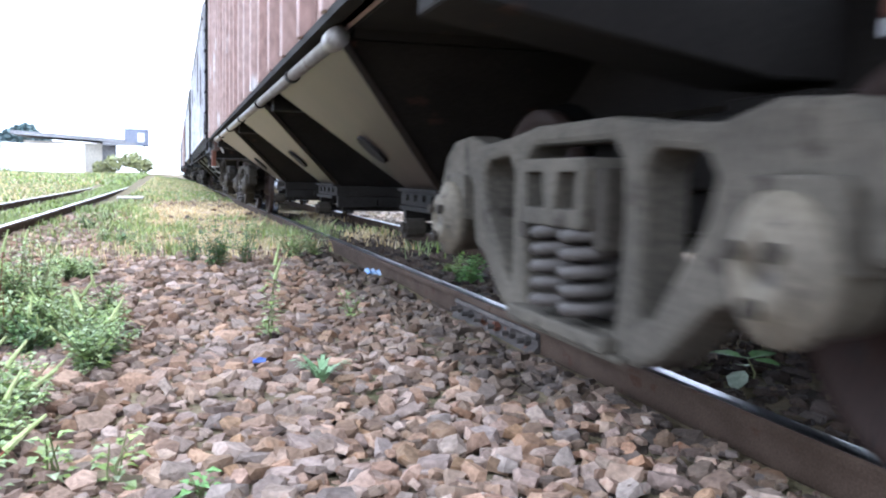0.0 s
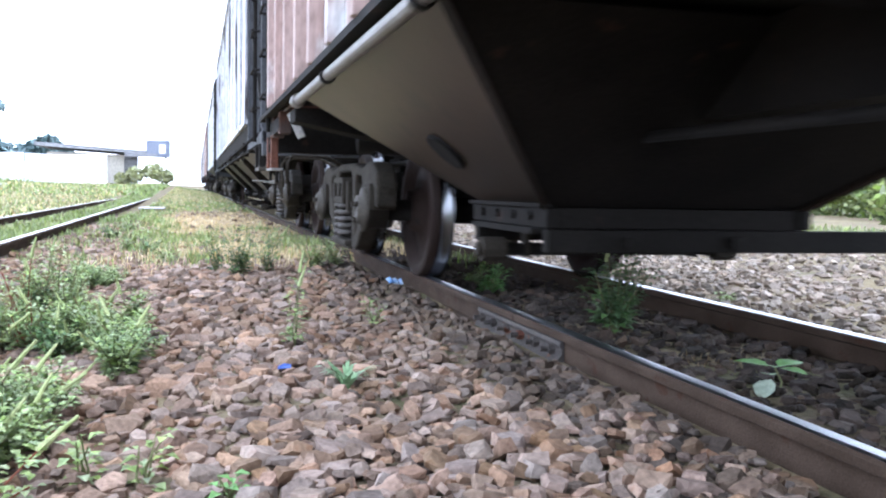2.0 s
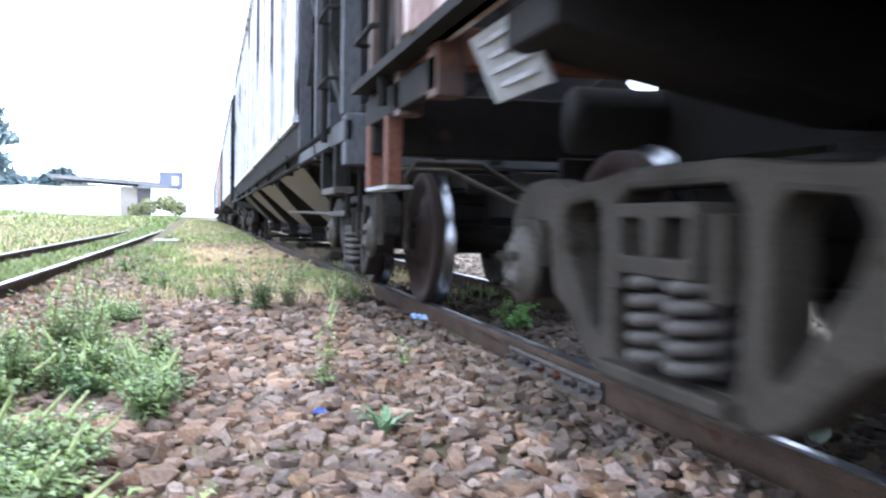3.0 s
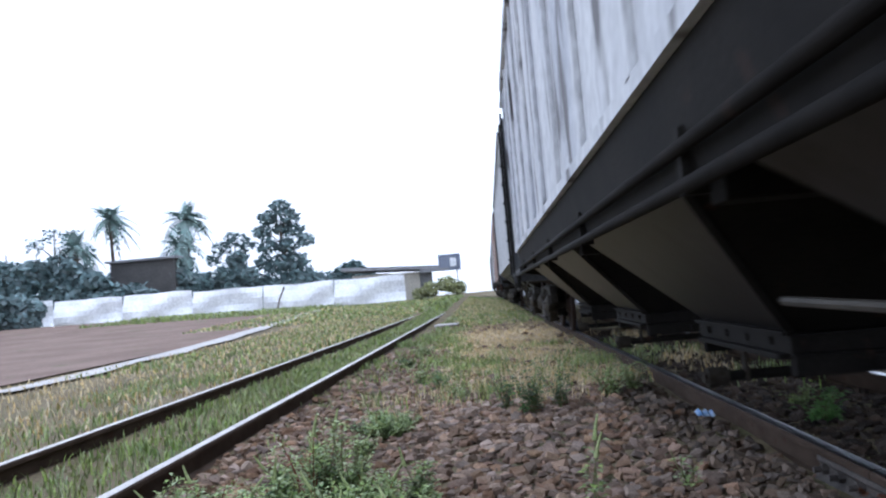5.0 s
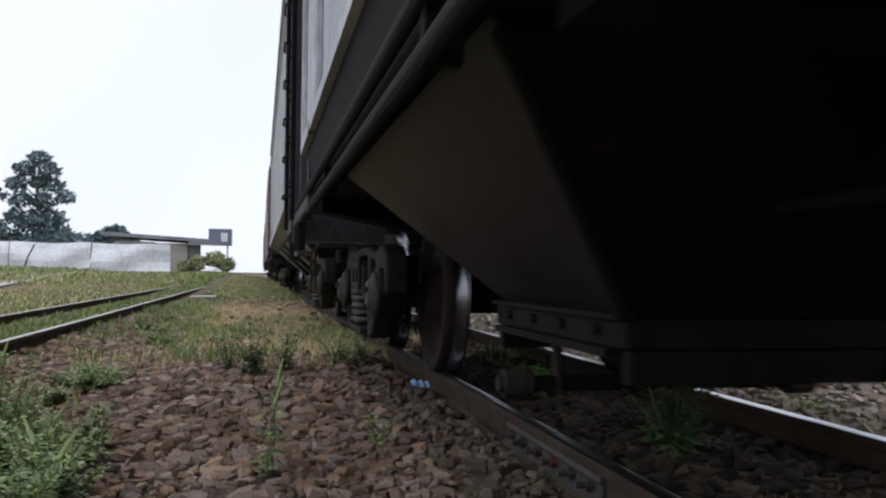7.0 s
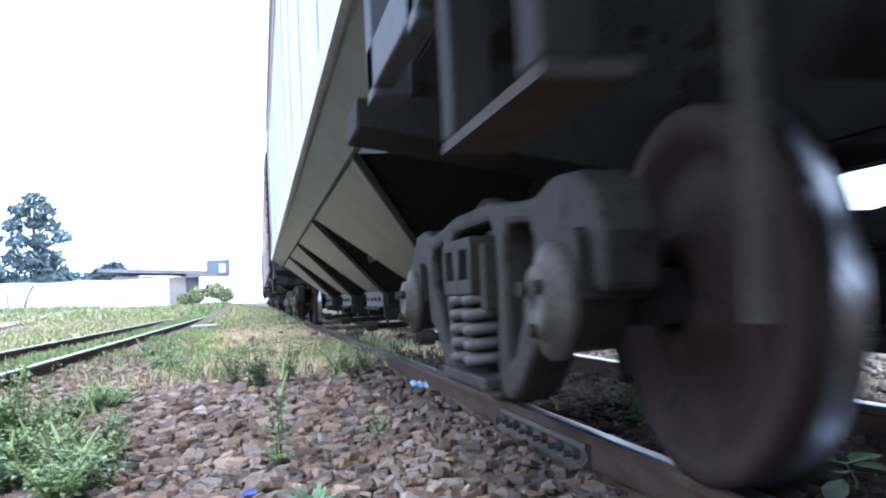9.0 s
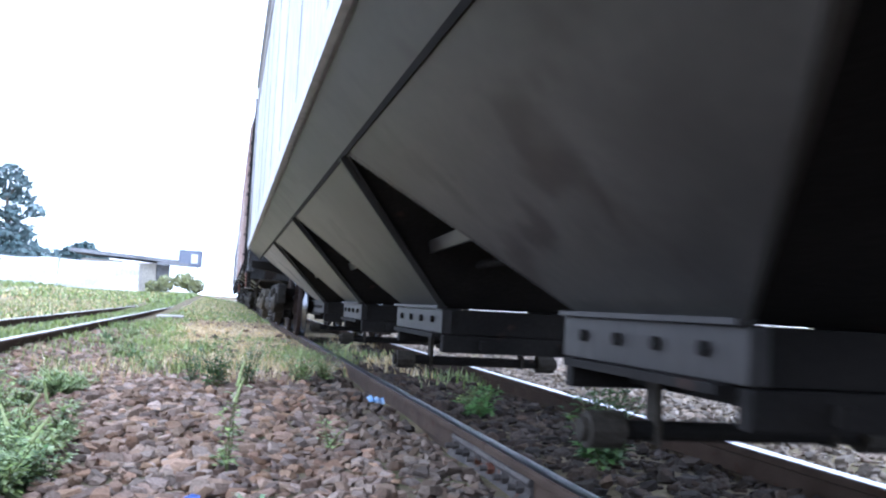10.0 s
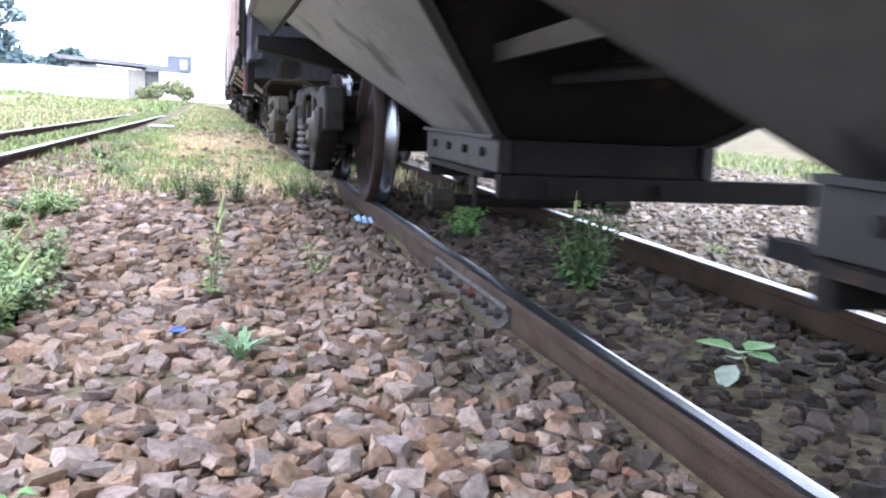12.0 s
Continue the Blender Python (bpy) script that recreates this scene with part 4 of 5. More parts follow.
# ---- ballast ----
def stone_shapes(count, seed):
    """Broken slabs with an uneven five- to seven-cornered outline and a slanting top, as (vertices, faces), about one unit across."""
    rng = random.Random(seed)
    shapes = []
    for _ in range(count):
        bm = bmesh.new()
        n, long, tall = rng.choice((4, 4, 5, 5, 6)), rng.uniform(0.6, 0.9), rng.uniform(0.28, 0.46)
        sx, sy, slant, tilt = rng.uniform(-0.08, 0.08), rng.uniform(-0.08, 0.08), rng.uniform(-0.5, 0.5), rng.uniform(-0.35, 0.35)
        for k in range(n):
            a = 2 * math.pi * (k + rng.uniform(-0.3, 0.3)) / n
            r = rng.uniform(0.40, 0.60)
            x, y = math.cos(a) * r, math.sin(a) * r * long
            bm.verts.new((x * rng.uniform(0.85, 1.0), y * rng.uniform(0.85, 1.0), -tall * rng.uniform(0.2, 0.5)))
            q = rng.uniform(0.6, 0.95)
            bm.verts.new((x * q + sx, y * q + sy, tall * (0.5 + slant * x + tilt * y) * rng.uniform(0.8, 1.0)))
            if k % 2:
                bm.verts.new((x * 1.04, y * 1.04, tall * rng.uniform(-0.1, 0.25)))
        res = bmesh.ops.convex_hull(bm, input=bm.verts[:])
        bmesh.ops.delete(bm, geom=[g for g in res["geom_interior"] if isinstance(g, bmesh.types.BMVert)], context="VERTS")
        bmesh.ops.dissolve_limit(bm, angle_limit=radians(9), verts=bm.verts, edges=bm.edges)
        bmesh.ops.recalc_face_normals(bm, faces=bm.faces)
        bm.verts.index_update()
        shapes.append((np.array([v.co[:] for v in bm.verts]), [[v.index for v in f.verts] for f in bm.faces]))
        bm.free()
    return shapes


SHAPES = stone_shapes(24, 5)


def turn_matrix(rng, tilt):
    return np.array(Euler((rng.gauss(0, tilt), rng.gauss(0, tilt), rng.uniform(0, 6.283))).to_matrix())


def stone_field(name, label, areas, seed, skip=None, material=None):
    """Loose stones on the ground, joined; areas: x0, x1, y0, y1, spacing, size, share."""
    rng = random.Random(seed)
    verts, faces, base = [], [], 0
    for x0, x1, y0, y1, gap, size, share in areas:
        nx, ny = int((x1 - x0) / gap), int((y1 - y0) / gap)
        for i in range(nx):
            for j in range(ny):
                x, y = x0 + (i + rng.random()) * gap, y0 + (j + rng.random()) * gap
                lift, pick = rng.uniform(-0.014, 0.022), rng.random()
                if pick > share or (skip and skip(x, y)):
                    continue
                v, f = SHAPES[rng.randrange(len(SHAPES))]
                k = size * rng.choice((0.5, 0.7, 0.9, 1.05, 1.25, 1.55))
                p = (v * k) @ turn_matrix(rng, 0.26).T + np.array((x, y, ground_z(x, y) + lift))
                verts.append(p)
                faces += [[q + base for q in face] for face in f]
                base += len(v)
    me = bpy.data.meshes.new(name)
    me.from_pydata(np.concatenate(verts).tolist(), [], faces)
    return tagged(piece(name, me, material or STONES, None), label, "ballast", kind="stuff")


NEAR = (-1.25, -0.16, 2.15, 3.05)


def in_near(x, y):
    return NEAR[0] < x < NEAR[1] and NEAR[2] < y < NEAR[3]


def on_rail(x, y):
    return -0.1 < x < 0.03 or (-0.135 < x < 0 and abs(y - JOINT_Y) < 0.53) or 0.96 < x < 1.1 or -3.03 < x < -2.85 or -4.02 < x < -3.84 or (-1.5 - 0.03 * y < x < -0.25 and 9.3 + 0.9 * math.sin(3.1 * x) < y < 19 and math.sin(7.0 * x + 3.0 * y) < 0.9)


stone_field("ballast_stones", "loose brown and grey broken ballast stones beside the rails",
            [(-2.3, -0.09, -10.0, 1.2, 0.085, 0.085, 0.95), (-2.83, -2.2, -6.0, 2.5, 0.10, 0.07, 0.5),
             (-2.2, -0.40, 1.2, 5.2, 0.042, 0.058, 1.0), (-2.2, -0.40, 1.2, 5.2, 0.08, 0.072, 0.75), (-2.2, -1.2, 1.2, 4.0, 0.17, 0.105, 0.6), (-2.83, -2.2, 2.5, 5.2, 0.06, 0.066, 0.45), (-2.83, -0.40, 5.2, 8.5, 0.051, 0.068, 1.0), (-2.83, -0.09, 8.5, 15.0, 0.08, 0.085, 0.95),
             (-2.6, -0.1, 15.0, 24.0, 0.16, 0.1, 0.7)], 11, on_rail)
stone_field("pale_gravel", "pale grey and tan gravel beyond the far rail", [(1.1, 3.4, -10.0, 2.0, 0.09, 0.085, 0.95), (3.4, 7.5, -6.0, 4.0, 0.14, 0.09, 0.7), (1.1, 3.4, 2.0, 10.0, 0.062, 0.066, 0.95), (3.4, 7.5, 4.0, 16.0, 0.11, 0.085, 0.8), (1.1, 4.0, 10.0, 20.0, 0.12, 0.1, 0.8)], 29, on_rail, PALEGRAVEL)
stone_field("dusty_ballast", "ballast stones coloured darker for the shade along the rail", [(-0.40, -0.09, 1.2, 5.2, 0.043, 0.062, 1.0), (-0.40, -0.09, 1.2, 5.2, 0.09, 0.072, 0.6), (-0.40, -0.09, 5.2, 8.5, 0.051, 0.066, 1.0), (-0.17, -0.09, 1.2, 5.2, 0.026, 0.042, 1.0)], 19, on_rail, RAILSHADE)
stone_field("oily_ballast", "ballast stones between the rails, coloured dark for the train's shade", [(0.03, 0.97, -10.0, 1.6, 0.08, 0.075, 0.95), (0.03, 0.97, 1.6, 8.0, 0.052, 0.063, 1.0), (0.03, 0.97, 8.0, 16.0, 0.09, 0.085, 0.9)], 17, on_rail, TRAINSHADE)

bed = tagged(new("ballast_bed"), "bed of angular brown ballast stones close to the rail", "ballast", kind="structure")
stone_meshes = []
for v, f in SHAPES:
    me = bpy.data.meshes.new("stone")
    me.from_pydata((v * 0.066).tolist(), [], f)
    me.materials.append(STONE)
    stone_meshes.append(me)
rng = random.Random(23)
for i in range(15):
    for j in range(20):
        x = NEAR[0] + (NEAR[1] - NEAR[0]) * (i + rng.random()) / 15
        y = NEAR[2] + (NEAR[3] - NEAR[2]) * (j + rng.random()) / 20
        ob = piece("stone", stone_meshes[rng.randrange(24)], None, bed)
        k = rng.choice((0.75, 0.9, 1.05, 1.2, 1.5))
        ob.matrix_basis = Matrix.LocRotScale((x, y, ground_z(x, y) + rng.uniform(0.012, 0.03)), Euler((rng.gauss(0, 0.28), rng.gauss(0, 0.28), rng.uniform(0, 6.28))), (k, k, k))


# ---- grass and weeds ----
def blades(name, label, material, areas, seed, cat="grass"):
    """Bent grass blades; areas: x0, x1, y0, y1, count, height, width, clumping."""
    rng = np.random.default_rng(seed)
    V, F, base = [], [], 0
    for x0, x1, y0, y1, n, height, width, clump in areas:
        if clump:
            cx, cy = rng.uniform(x0, x1, clump), rng.uniform(y0, y1, clump)
            who = rng.integers(0, clump, n)
            sx, sy = 0.05 * (x1 - x0) + 0.05, 0.03 * (y1 - y0) + 0.07
            xs, ys = cx[who] + rng.normal(0, sx, n), cy[who] + rng.normal(0, sy, n)
        else:
            xs, ys = rng.uniform(x0, x1, n), rng.uniform(y0, y1, n)
        for x, y in zip(xs, ys):
            h = height * rng.uniform(0.4, 1.25)
            a, lean = rng.uniform(0, 6.283), rng.uniform(0.1, 0.7) * h
            dx, dy = math.cos(a), math.sin(a)
            wx, wy = -dy * width * 0.5, dx * width * 0.5
            z = ground_z(x, y) - 0.01
            mx, my = x + dx * lean * 0.3, y + dy * lean * 0.3
            V += [(x - wx, y - wy, z), (x + wx, y + wy, z), (mx + wx * 0.8, my + wy * 0.8, z + h * 0.6), (mx - wx * 0.8, my - wy * 0.8, z + h * 0.6), (x + dx * lean, y + dy * lean, z + h)]
            F += [(base, base + 1, base + 2, base + 3), (base + 3, base + 2, base + 4)]
            base += 5
    me = bpy.data.meshes.new(name)
    me.from_pydata(V, [], F)
    return tagged(piece(name, me, material, None), label, cat, kind="stuff")


blades("dry_grass", "patch of dry straw-coloured grass beside the track", STRAW,
       [(-1.75, -0.05, 8.6, 15.5, 17000, 0.05, 0.011, 0), (-2.3, -0.1, 15.5, 32, 11000, 0.055, 0.022, 0), (-9, -4.3, 6, 40, 6500, 0.10, 0.022, 0), (-2.6, 0, 32, 60, 4000, 0.09, 0.04, 0), (-14, -4.2, 38, 66, 2500, 0.13, 0.08, 0), (-2.2, -0.2, 7.4, 9.0, 700, 0.12, 0.008, 20), (0.05, 0.95, 6, 15, 900, 0.1, 0.01, 12)], 3)
blades("green_grass", "green grass growing along both tracks", GRASS,
       [(-2.7, -0.15, 7.2, 14.0, 2600, 0.10, 0.010, 22), (-2.85, -1.7, 12.0, 22, 2800, 0.11, 0.014, 34), (-1.9, -1.2, 8.4, 11.5, 900, 0.10, 0.011, 14), (-3.85, -3.02, 1.5, 14, 5500, 0.085, 0.012, 0), (-3.85, -3.02, 14, 45, 4500, 0.08, 0.025, 0), (-2.85, -2.5, 5, 12, 260, 0.07, 0.010, 9),
        (-6.4, -4.05, 2, 16, 4500, 0.09, 0.014, 60), (-8.5, -4.1, 16, 60, 7000, 0.10, 0.04, 0), (-14, -3, 38, 68, 6000, 0.14, 0.09, 0), (-2.6, 0.0, 22, 70, 9000, 0.09, 0.04, 0), (7.0, 12, 8, 34, 7000, 0.12, 0.025, 0), (-26, -12, 55, 68, 2500, 0.3, 0.09, 0),
        (0.05, 0.95, 6.0, 14, 700, 0.1, 0.011, 12)], 4)


def plant(name, label, x, y, height, stems, leaves, size, leaf_mat, spread, seed, stem_mat=None, spikes=0, cat="weed", group=""):
    """A weed: thin stems from one root, oval folded leaves along them, seed spikes at some tips."""
    rng = random.Random(seed)
    z0 = ground_z(x, y) - 0.01
    bl = bmesh.new()
    root = tagged(new(name), label, cat, group)
    root.location = (x, y, z0)
    for k in range(stems):
        a, lean = rng.uniform(0, 6.283), spread * rng.uniform(0.2, 1.0)
        h = height * rng.uniform(0.55, 1.1)
        pts = [Vector((math.cos(a) * lean * u**1.4 + 0.008 * math.sin(5 * u + k), math.sin(a) * lean * u**1.4, h * u)) for u in (0, 0.33, 0.66, 1.0)]
        part("stem", tube(bmesh.new(), pts, 0.0035, 5, taper=0.45), stem_mat or STEM, root)
        for q in range(leaves):
            u = rng.uniform(0.15, 1.0)
            seg = min(int(u * 3), 2)
            p = pts[seg].lerp(pts[seg + 1], u * 3 - seg)
            b = rng.uniform(0, 6.283)
            out = Vector((math.cos(b), math.sin(b), rng.uniform(-0.1, 0.6))).normalized()
            side = out.cross(Vector((0, 0, 1))).normalized()
            up = side.cross(out)
            L = size * rng.uniform(0.6, 1.25) * (1.15 - 0.4 * u)
            w = L * 0.36
            p = p + out * rng.uniform(0.2, 0.9) * L
            vs = [bl.verts.new(c) for c in (p, p + out * L * 0.45 + side * w + up * w * 0.35, p + out * L - up * L * 0.15, p + out * L * 0.45 - side * w + up * w * 0.35, p + out * L * 0.5)]
            bl.faces.new((vs[0], vs[1], vs[4]))
            bl.faces.new((vs[1], vs[2], vs[4]))
            bl.faces.new((vs[2], vs[3], vs[4]))
            bl.faces.new((vs[3], vs[0], vs[4]))
        if k < spikes:
            top = pts[-1]
            d = (pts[-1] - pts[-2]).normalized()
            part("seed_spike", tube(bmesh.new(), [top - d * 0.01, top + d * 0.03 + Vector((0.004, 0, 0)), top + d * 0.075 + Vector((0.012, 0.003, 0))], 0.008, 6, taper=0.4), BRIGHTSPIKE, root)
    tagged(part("foliage", bl, leaf_mat, root), kind="stuff")
    return root


BRIGHTSPIKE = mat("seed_spike", (0.30, 0.36, 0.14), (0.38, 0.42, 0.20), scale=20, fine=120, bump=0.3)
rng = random.Random(77)
n = 0
for x0, x1, y0, y1, count, h in ((-2.2, -1.72, 2.7, 3.7, 10, 0.22), (-2.15, -1.75, 3.9, 4.7, 8, 0.22), (-2.08, -1.88, 4.7, 5.1, 7, 0.36), (-2.5, -2.2, 4.6, 5.3, 6, 0.22), (-2.75, -2.3, 3.2, 4.2, 7, 0.18), (-1.82, -1.55, 3.3, 4.9, 14, 0.17), (-2.1, -1.75, 5.6, 7.6, 9, 0.13), (-1.95, -1.7, 2.5, 3.1, 5, 0.16)):
    for k in range(count):
        n += 1
        plant("weed", "bushy green weed with small round leaves and pale spikes", rng.uniform(x0, x1), rng.uniform(y0, y1), h * rng.uniform(0.7, 1.15), 9, 58, 0.030, LEAF if n % 7 else LEAFDARK, 0.15, 100 + n, None if n % 5 else REDSTEM, 1, "weed", "weeds on the verge")
for x, y, h, st, lv, sz, mt, spr, lab in ((-0.98, 4.24, 0.30, 3, 30, 0.035, LEAF, 0.05, "thin upright weed standing in the ballast"), (-0.58, 4.7, 0.17, 4, 14, 0.03, LEAF, 0.07, "small pale weed in the ballast"),
                                          (-1.57, 2.77, 0.13, 4, 10, 0.035, LEAF, 0.07, "young weed sprouting between stones"), (-1.45, 2.7, 0.12, 4, 9, 0.034, LEAF, 0.06, "young weed sprouting between stones"),
                                          (-1.28, 2.55, 0.06, 4, 5, 0.04, BRIGHT, 0.06, "small bright green seedling in the ballast"), (-1.05, 7.0, 0.34, 10, 30, 0.045, LEAFDARK, 0.16, "dark green weed with upright spikes"),
                                          (-0.86, 7.25, 0.30, 8, 26, 0.04, LEAFDARK, 0.14, "dark green weed with upright spikes"), (-1.2, 7.3, 0.24, 7, 24, 0.04, LEAFDARK, 0.14, "dark green weed with upright spikes"),
                                          (-0.48, 7.6, 0.26, 12, 26, 0.04, LEAF, 0.24, "yellow-green weed beside the rail"), (-0.28, 7.9, 0.24, 12, 24, 0.035, LEAF, 0.2, "yellow-green weed beside the rail"),
                                          (0.42, 4.36, 0.33, 17, 40, 0.048, LEAFDARK, 0.20, "bushy dark weed growing between the rails"), (0.34, 5.85, 0.17, 11, 18, 0.05, BRIGHT, 0.13, "low green weed between the rails"),
                                          (0.45, 6.5, 0.14, 8, 14, 0.04, LEAF, 0.14, "low green weed between the rails"), (1.56, 5.3, 0.08, 5, 9, 0.04, LEAF, 0.08, "small weed on the far gravel"),
                                          (-1.75, 9.2, 0.2, 8, 20, 0.04, LEAFDARK, 0.2, "dark weed at the edge of the dry grass"), (-2.0, 10.2, 0.22, 8, 20, 0.045, LEAF, 0.2, "green weed at the edge of the dry grass"), (-1.55, 8.4, 0.16, 7, 18, 0.04, LEAF, 0.18, "green weed at the edge of the dry grass"),
                                          (-2.3, 12.0, 0.22, 9, 20, 0.05, LEAFDARK, 0.25, "dark weed between the tracks"), (-2.2, 14.0, 0.22, 9, 20, 0.05, LEAF, 0.25, "green weed between the tracks")):
    n += 1
    plant("weed", lab, x, y, h, st, lv, sz, mt, spr, 300 + n, None, 2 if h > 0.2 else 0)


def broad_plant(x, y):
    """Broad-leaved seedling with one pale leaf turned over."""
    rng = random.Random(9)
    bs = bmesh.new()
    tube(bs, [(0, 0, 0), (0.01, 0.0, 0.06), (0.0, 0.02, 0.12)], 0.004, 6, taper=0.6)
    root = tagged(part("broad_leaved_weed", bs, STEM, None), "bright broad-leaved seedling between the rails", "weed")
    root.location = (x, y, ground_z(x, y))
    for k, (a, el, L, m) in enumerate(((0.2, 0.35, 0.085, BRIGHT), (2.3, 0.3, 0.09, BRIGHT), (4.1, 0.5, 0.075, BRIGHT), (5.3, 0.1, 0.07, BRIGHT), (3.4, -0.9, 0.085, PALELEAF), (1.2, 0.0, 0.06, BRIGHT))):
        bl = bmesh.new()
        out = Vector((math.cos(a) * math.cos(el), math.sin(a) * math.cos(el), math.sin(el)))
        side = out.cross(Vector((0, 0, 1))).normalized()
        up = side.cross(out)
        p = Vector((0, 0.02, 0.115 if k < 4 else 0.08)) + out * 0.015
        rim = [p + out * L * u + side * w * L + up * abs(w) * 0.2 * L - up * u * u * 0.25 * L for u, w in ((0, 0), (0.2, 0.3), (0.5, 0.42), (0.8, 0.25), (1.0, 0), (0.8, -0.25), (0.5, -0.42), (0.2, -0.3))]
        mid = bl.verts.new(p + out * L * 0.5 - up * 0.06 * L)
        vs = [bl.verts.new(q) for q in rim]
        for q in range(8):
            bl.faces.new((vs[q], vs[(q + 1) % 8], mid))
        part("leaf", bl, m, root, "pale overturned leaf" if m is PALELEAF else "")
    return root


broad_plant(0.39, 3.14).scale = (1.2, 1.2, 0.75)


def grass_tuft(x, y, h, count, seed):
    rng = random.Random(seed)
    bm = bmesh.new()
    for _ in range(count):
        a, l = rng.uniform(0, 6.283), h * rng.uniform(0.6, 1.1)
        d, w = Vector((math.cos(a), math.sin(a), 0)), Vector((-math.sin(a), math.cos(a), 0)) * 0.006
        pts = [(d * l * u * rng.uniform(0.55, 0.7) + Vector((0, 0, l * (1.25 * u - 0.75 * u * u))), 1 - 0.7 * u) for u in (0, 0.4, 0.75, 1.0)]
        rows = [(bm.verts.new(p - w * s), bm.verts.new(p + w * s)) for p, s in pts]
        for r, q in zip(rows, rows[1:]):
            bm.faces.new((r[0], r[1], q[1], q[0]))
    ob = tagged(part("grass_tuft", bm, BRIGHTBLADE, None), "small tuft of bright green grass in the ballast", "grass")
    ob.location = (x, y, ground_z(x, y))
    return ob


BRIGHTBLADE = mat("bright_blade", (0.17, 0.28, 0.13), (0.26, 0.37, 0.20), scale=20, fine=80, rough=0.5, bump=0.0)
grass_tuft(-0.9, 3.45, 0.15, 46, 2)
blades("dry_twigs", "dry brown twigs between the rails", TWIG, [(0.40, 0.68, 3.50, 3.95, 120, 0.045, 0.004, 5)], 8, "twig")

# litter on the ballast
bm = bmesh.new()
slab(bm, [(-0.035, -0.012, 0.0), (0.035, -0.018, 0.004), (0.04, 0.012, 0.012), (0.0, 0.02, 0.018), (-0.03, 0.012, 0.006)], (0.002, 0.003, 0.006))
scrap = tagged(part("plastic_scrap", bm, BLUE, None), "scrap of deep blue plastic among the stones", "litter")
scrap.scale = (0.6, 0.6, 0.6)
scrap.location = (-1.07, 3.65, ground_z(-1.07, 3.65) + 0.035)
bm = bmesh.new()
for k in range(5):
    slab(bm, [(-0.05 + 0.02 * k, -0.02, 0.004 * (k % 2)), (-0.03 + 0.02 * k, -0.02, 0.004 * ((k + 1) % 2) + 0.004), (-0.03 + 0.02 * k, 0.03, 0.012 * ((k + 1) % 2) + 0.008), (-0.05 + 0.02 * k, 0.03, 0.012 * (k % 2))], (0, 0, 0.003))
wrap = tagged(part("wrapper", bm, LIGHTBLUE, None), "crumpled pale blue wrapper beside the rail", "litter")
wrap.matrix_basis = pose(-0.16, 6.2, ground_z(-0.16, 6.2) + 0.04, 25, 10, 20)
board = tagged(part("board", boxes((-0.3, 0.3, -0.5, 0.5, 0.0, 0.04)), CONCRETE, None, "", 0.01), "pale flat board lying in the grass", "board")
board.location = (-2.4, 24.6, ground_z(-2.4, 24.6) + 0.05)

# ---- beyond the second track ----
def land_strip(name, label, material, pts, cat, lift):
    """A strip of ground laid along pairs of edge points, following the land."""
    bm = bmesh.new()
    rows = []
    for (ax, ay), (bx, by) in pts:
        rows.append([bm.verts.new((ax + (bx - ax) * q / 8, ay + (by - ay) * q / 8, ground_z(ax + (bx - ax) * q / 8, ay + (by - ay) * q / 8) + lift)) for q in range(9)])
    for r, s in zip(rows, rows[1:]):
        for q in range(8):
            bm.faces.new((r[q], r[q + 1], s[q + 1], s[q]))
    return tagged(part(name, bm, material, None), label, cat, kind="structure")


land_strip("dirt_road", "bare reddish dirt road beyond the tracks", DIRT, [((-8.6 - 0.05 * y, y), (-60, y)) for y in range(-8, 69, 4)], "road", 0.03)
land_strip("kerb_path", "worn pale concrete strip along the dirt road", CONCRETE, [((-8.2 - 0.085 * (y - 16) - 0.15 * math.sin(y), y), (-8.9 - 0.085 * (y - 16) + 0.12 * math.sin(2.3 * y), y)) for y in range(14, 60, 3)], "path", 0.05)

rng = random.Random(12)
land_strip("dry_grass_mat", "matted dry straw-coloured grass on the verge", STRAWMAT, [((-0.12 - 0.15 * rng.random(), 8.3 + 0.9 * k), (-1.55 - 0.35 * rng.random() - 0.05 * k, 8.3 + 0.9 * k)) for k in range(14)], "grass", 0.012)
fence = tagged(new("fence"), "long low fence of whitewashed panels with stains", "fence", kind="structure")
fence.location = (0, 70, 0)
rng = random.Random(31)
for k in range(7):
    x = -46 + 5.5 * k
    base = 0.42 + 0.02 * max(-x - 16, 0)
    top = base + 2.02 + rng.uniform(-0.1, 0.1)
    dip, phase = rng.uniform(-0.08, 0.1), rng.uniform(0, 6)
    bm = bmesh.new()
    for q in range(14):
        for r in range(6):
            def buckle(a, b):
                u, w = a / 14, b / 6
                return (x + 0.03 + 5.44 * u, 0.45 * w + 0.16 * math.sin(6.5 * w + 1.7 * math.sin(4 * u + phase)) + 0.05 * math.sin(17 * u + phase + 3 * w),
                        base - 0.5 + (top - base + 0.5) * w + w * (dip * math.sin(math.pi * u) + 0.03 * math.sin(9 * u + phase)))
            slab(bm, [buckle(q, r), buckle(q + 1, r), buckle(q + 1, r + 1), buckle(q, r + 1)], (0, 0.02, 0))
    part("panel", bm, LIME, fence, "buckled whitewashed sheet")
    part("post", boxes((x - 0.04, x + 0.04, 0.66, 0.76, base - 0.5, top + 0.06)), ROOF, fence)
part("leaning_stick", tube(bmesh.new(), [(-17.4, -0.4, 0.3), (-17.1, -0.25, 1.5), (-16.7, -0.2, 2.35)], 0.07, 6), BARK, fence, "dark leaning stick")


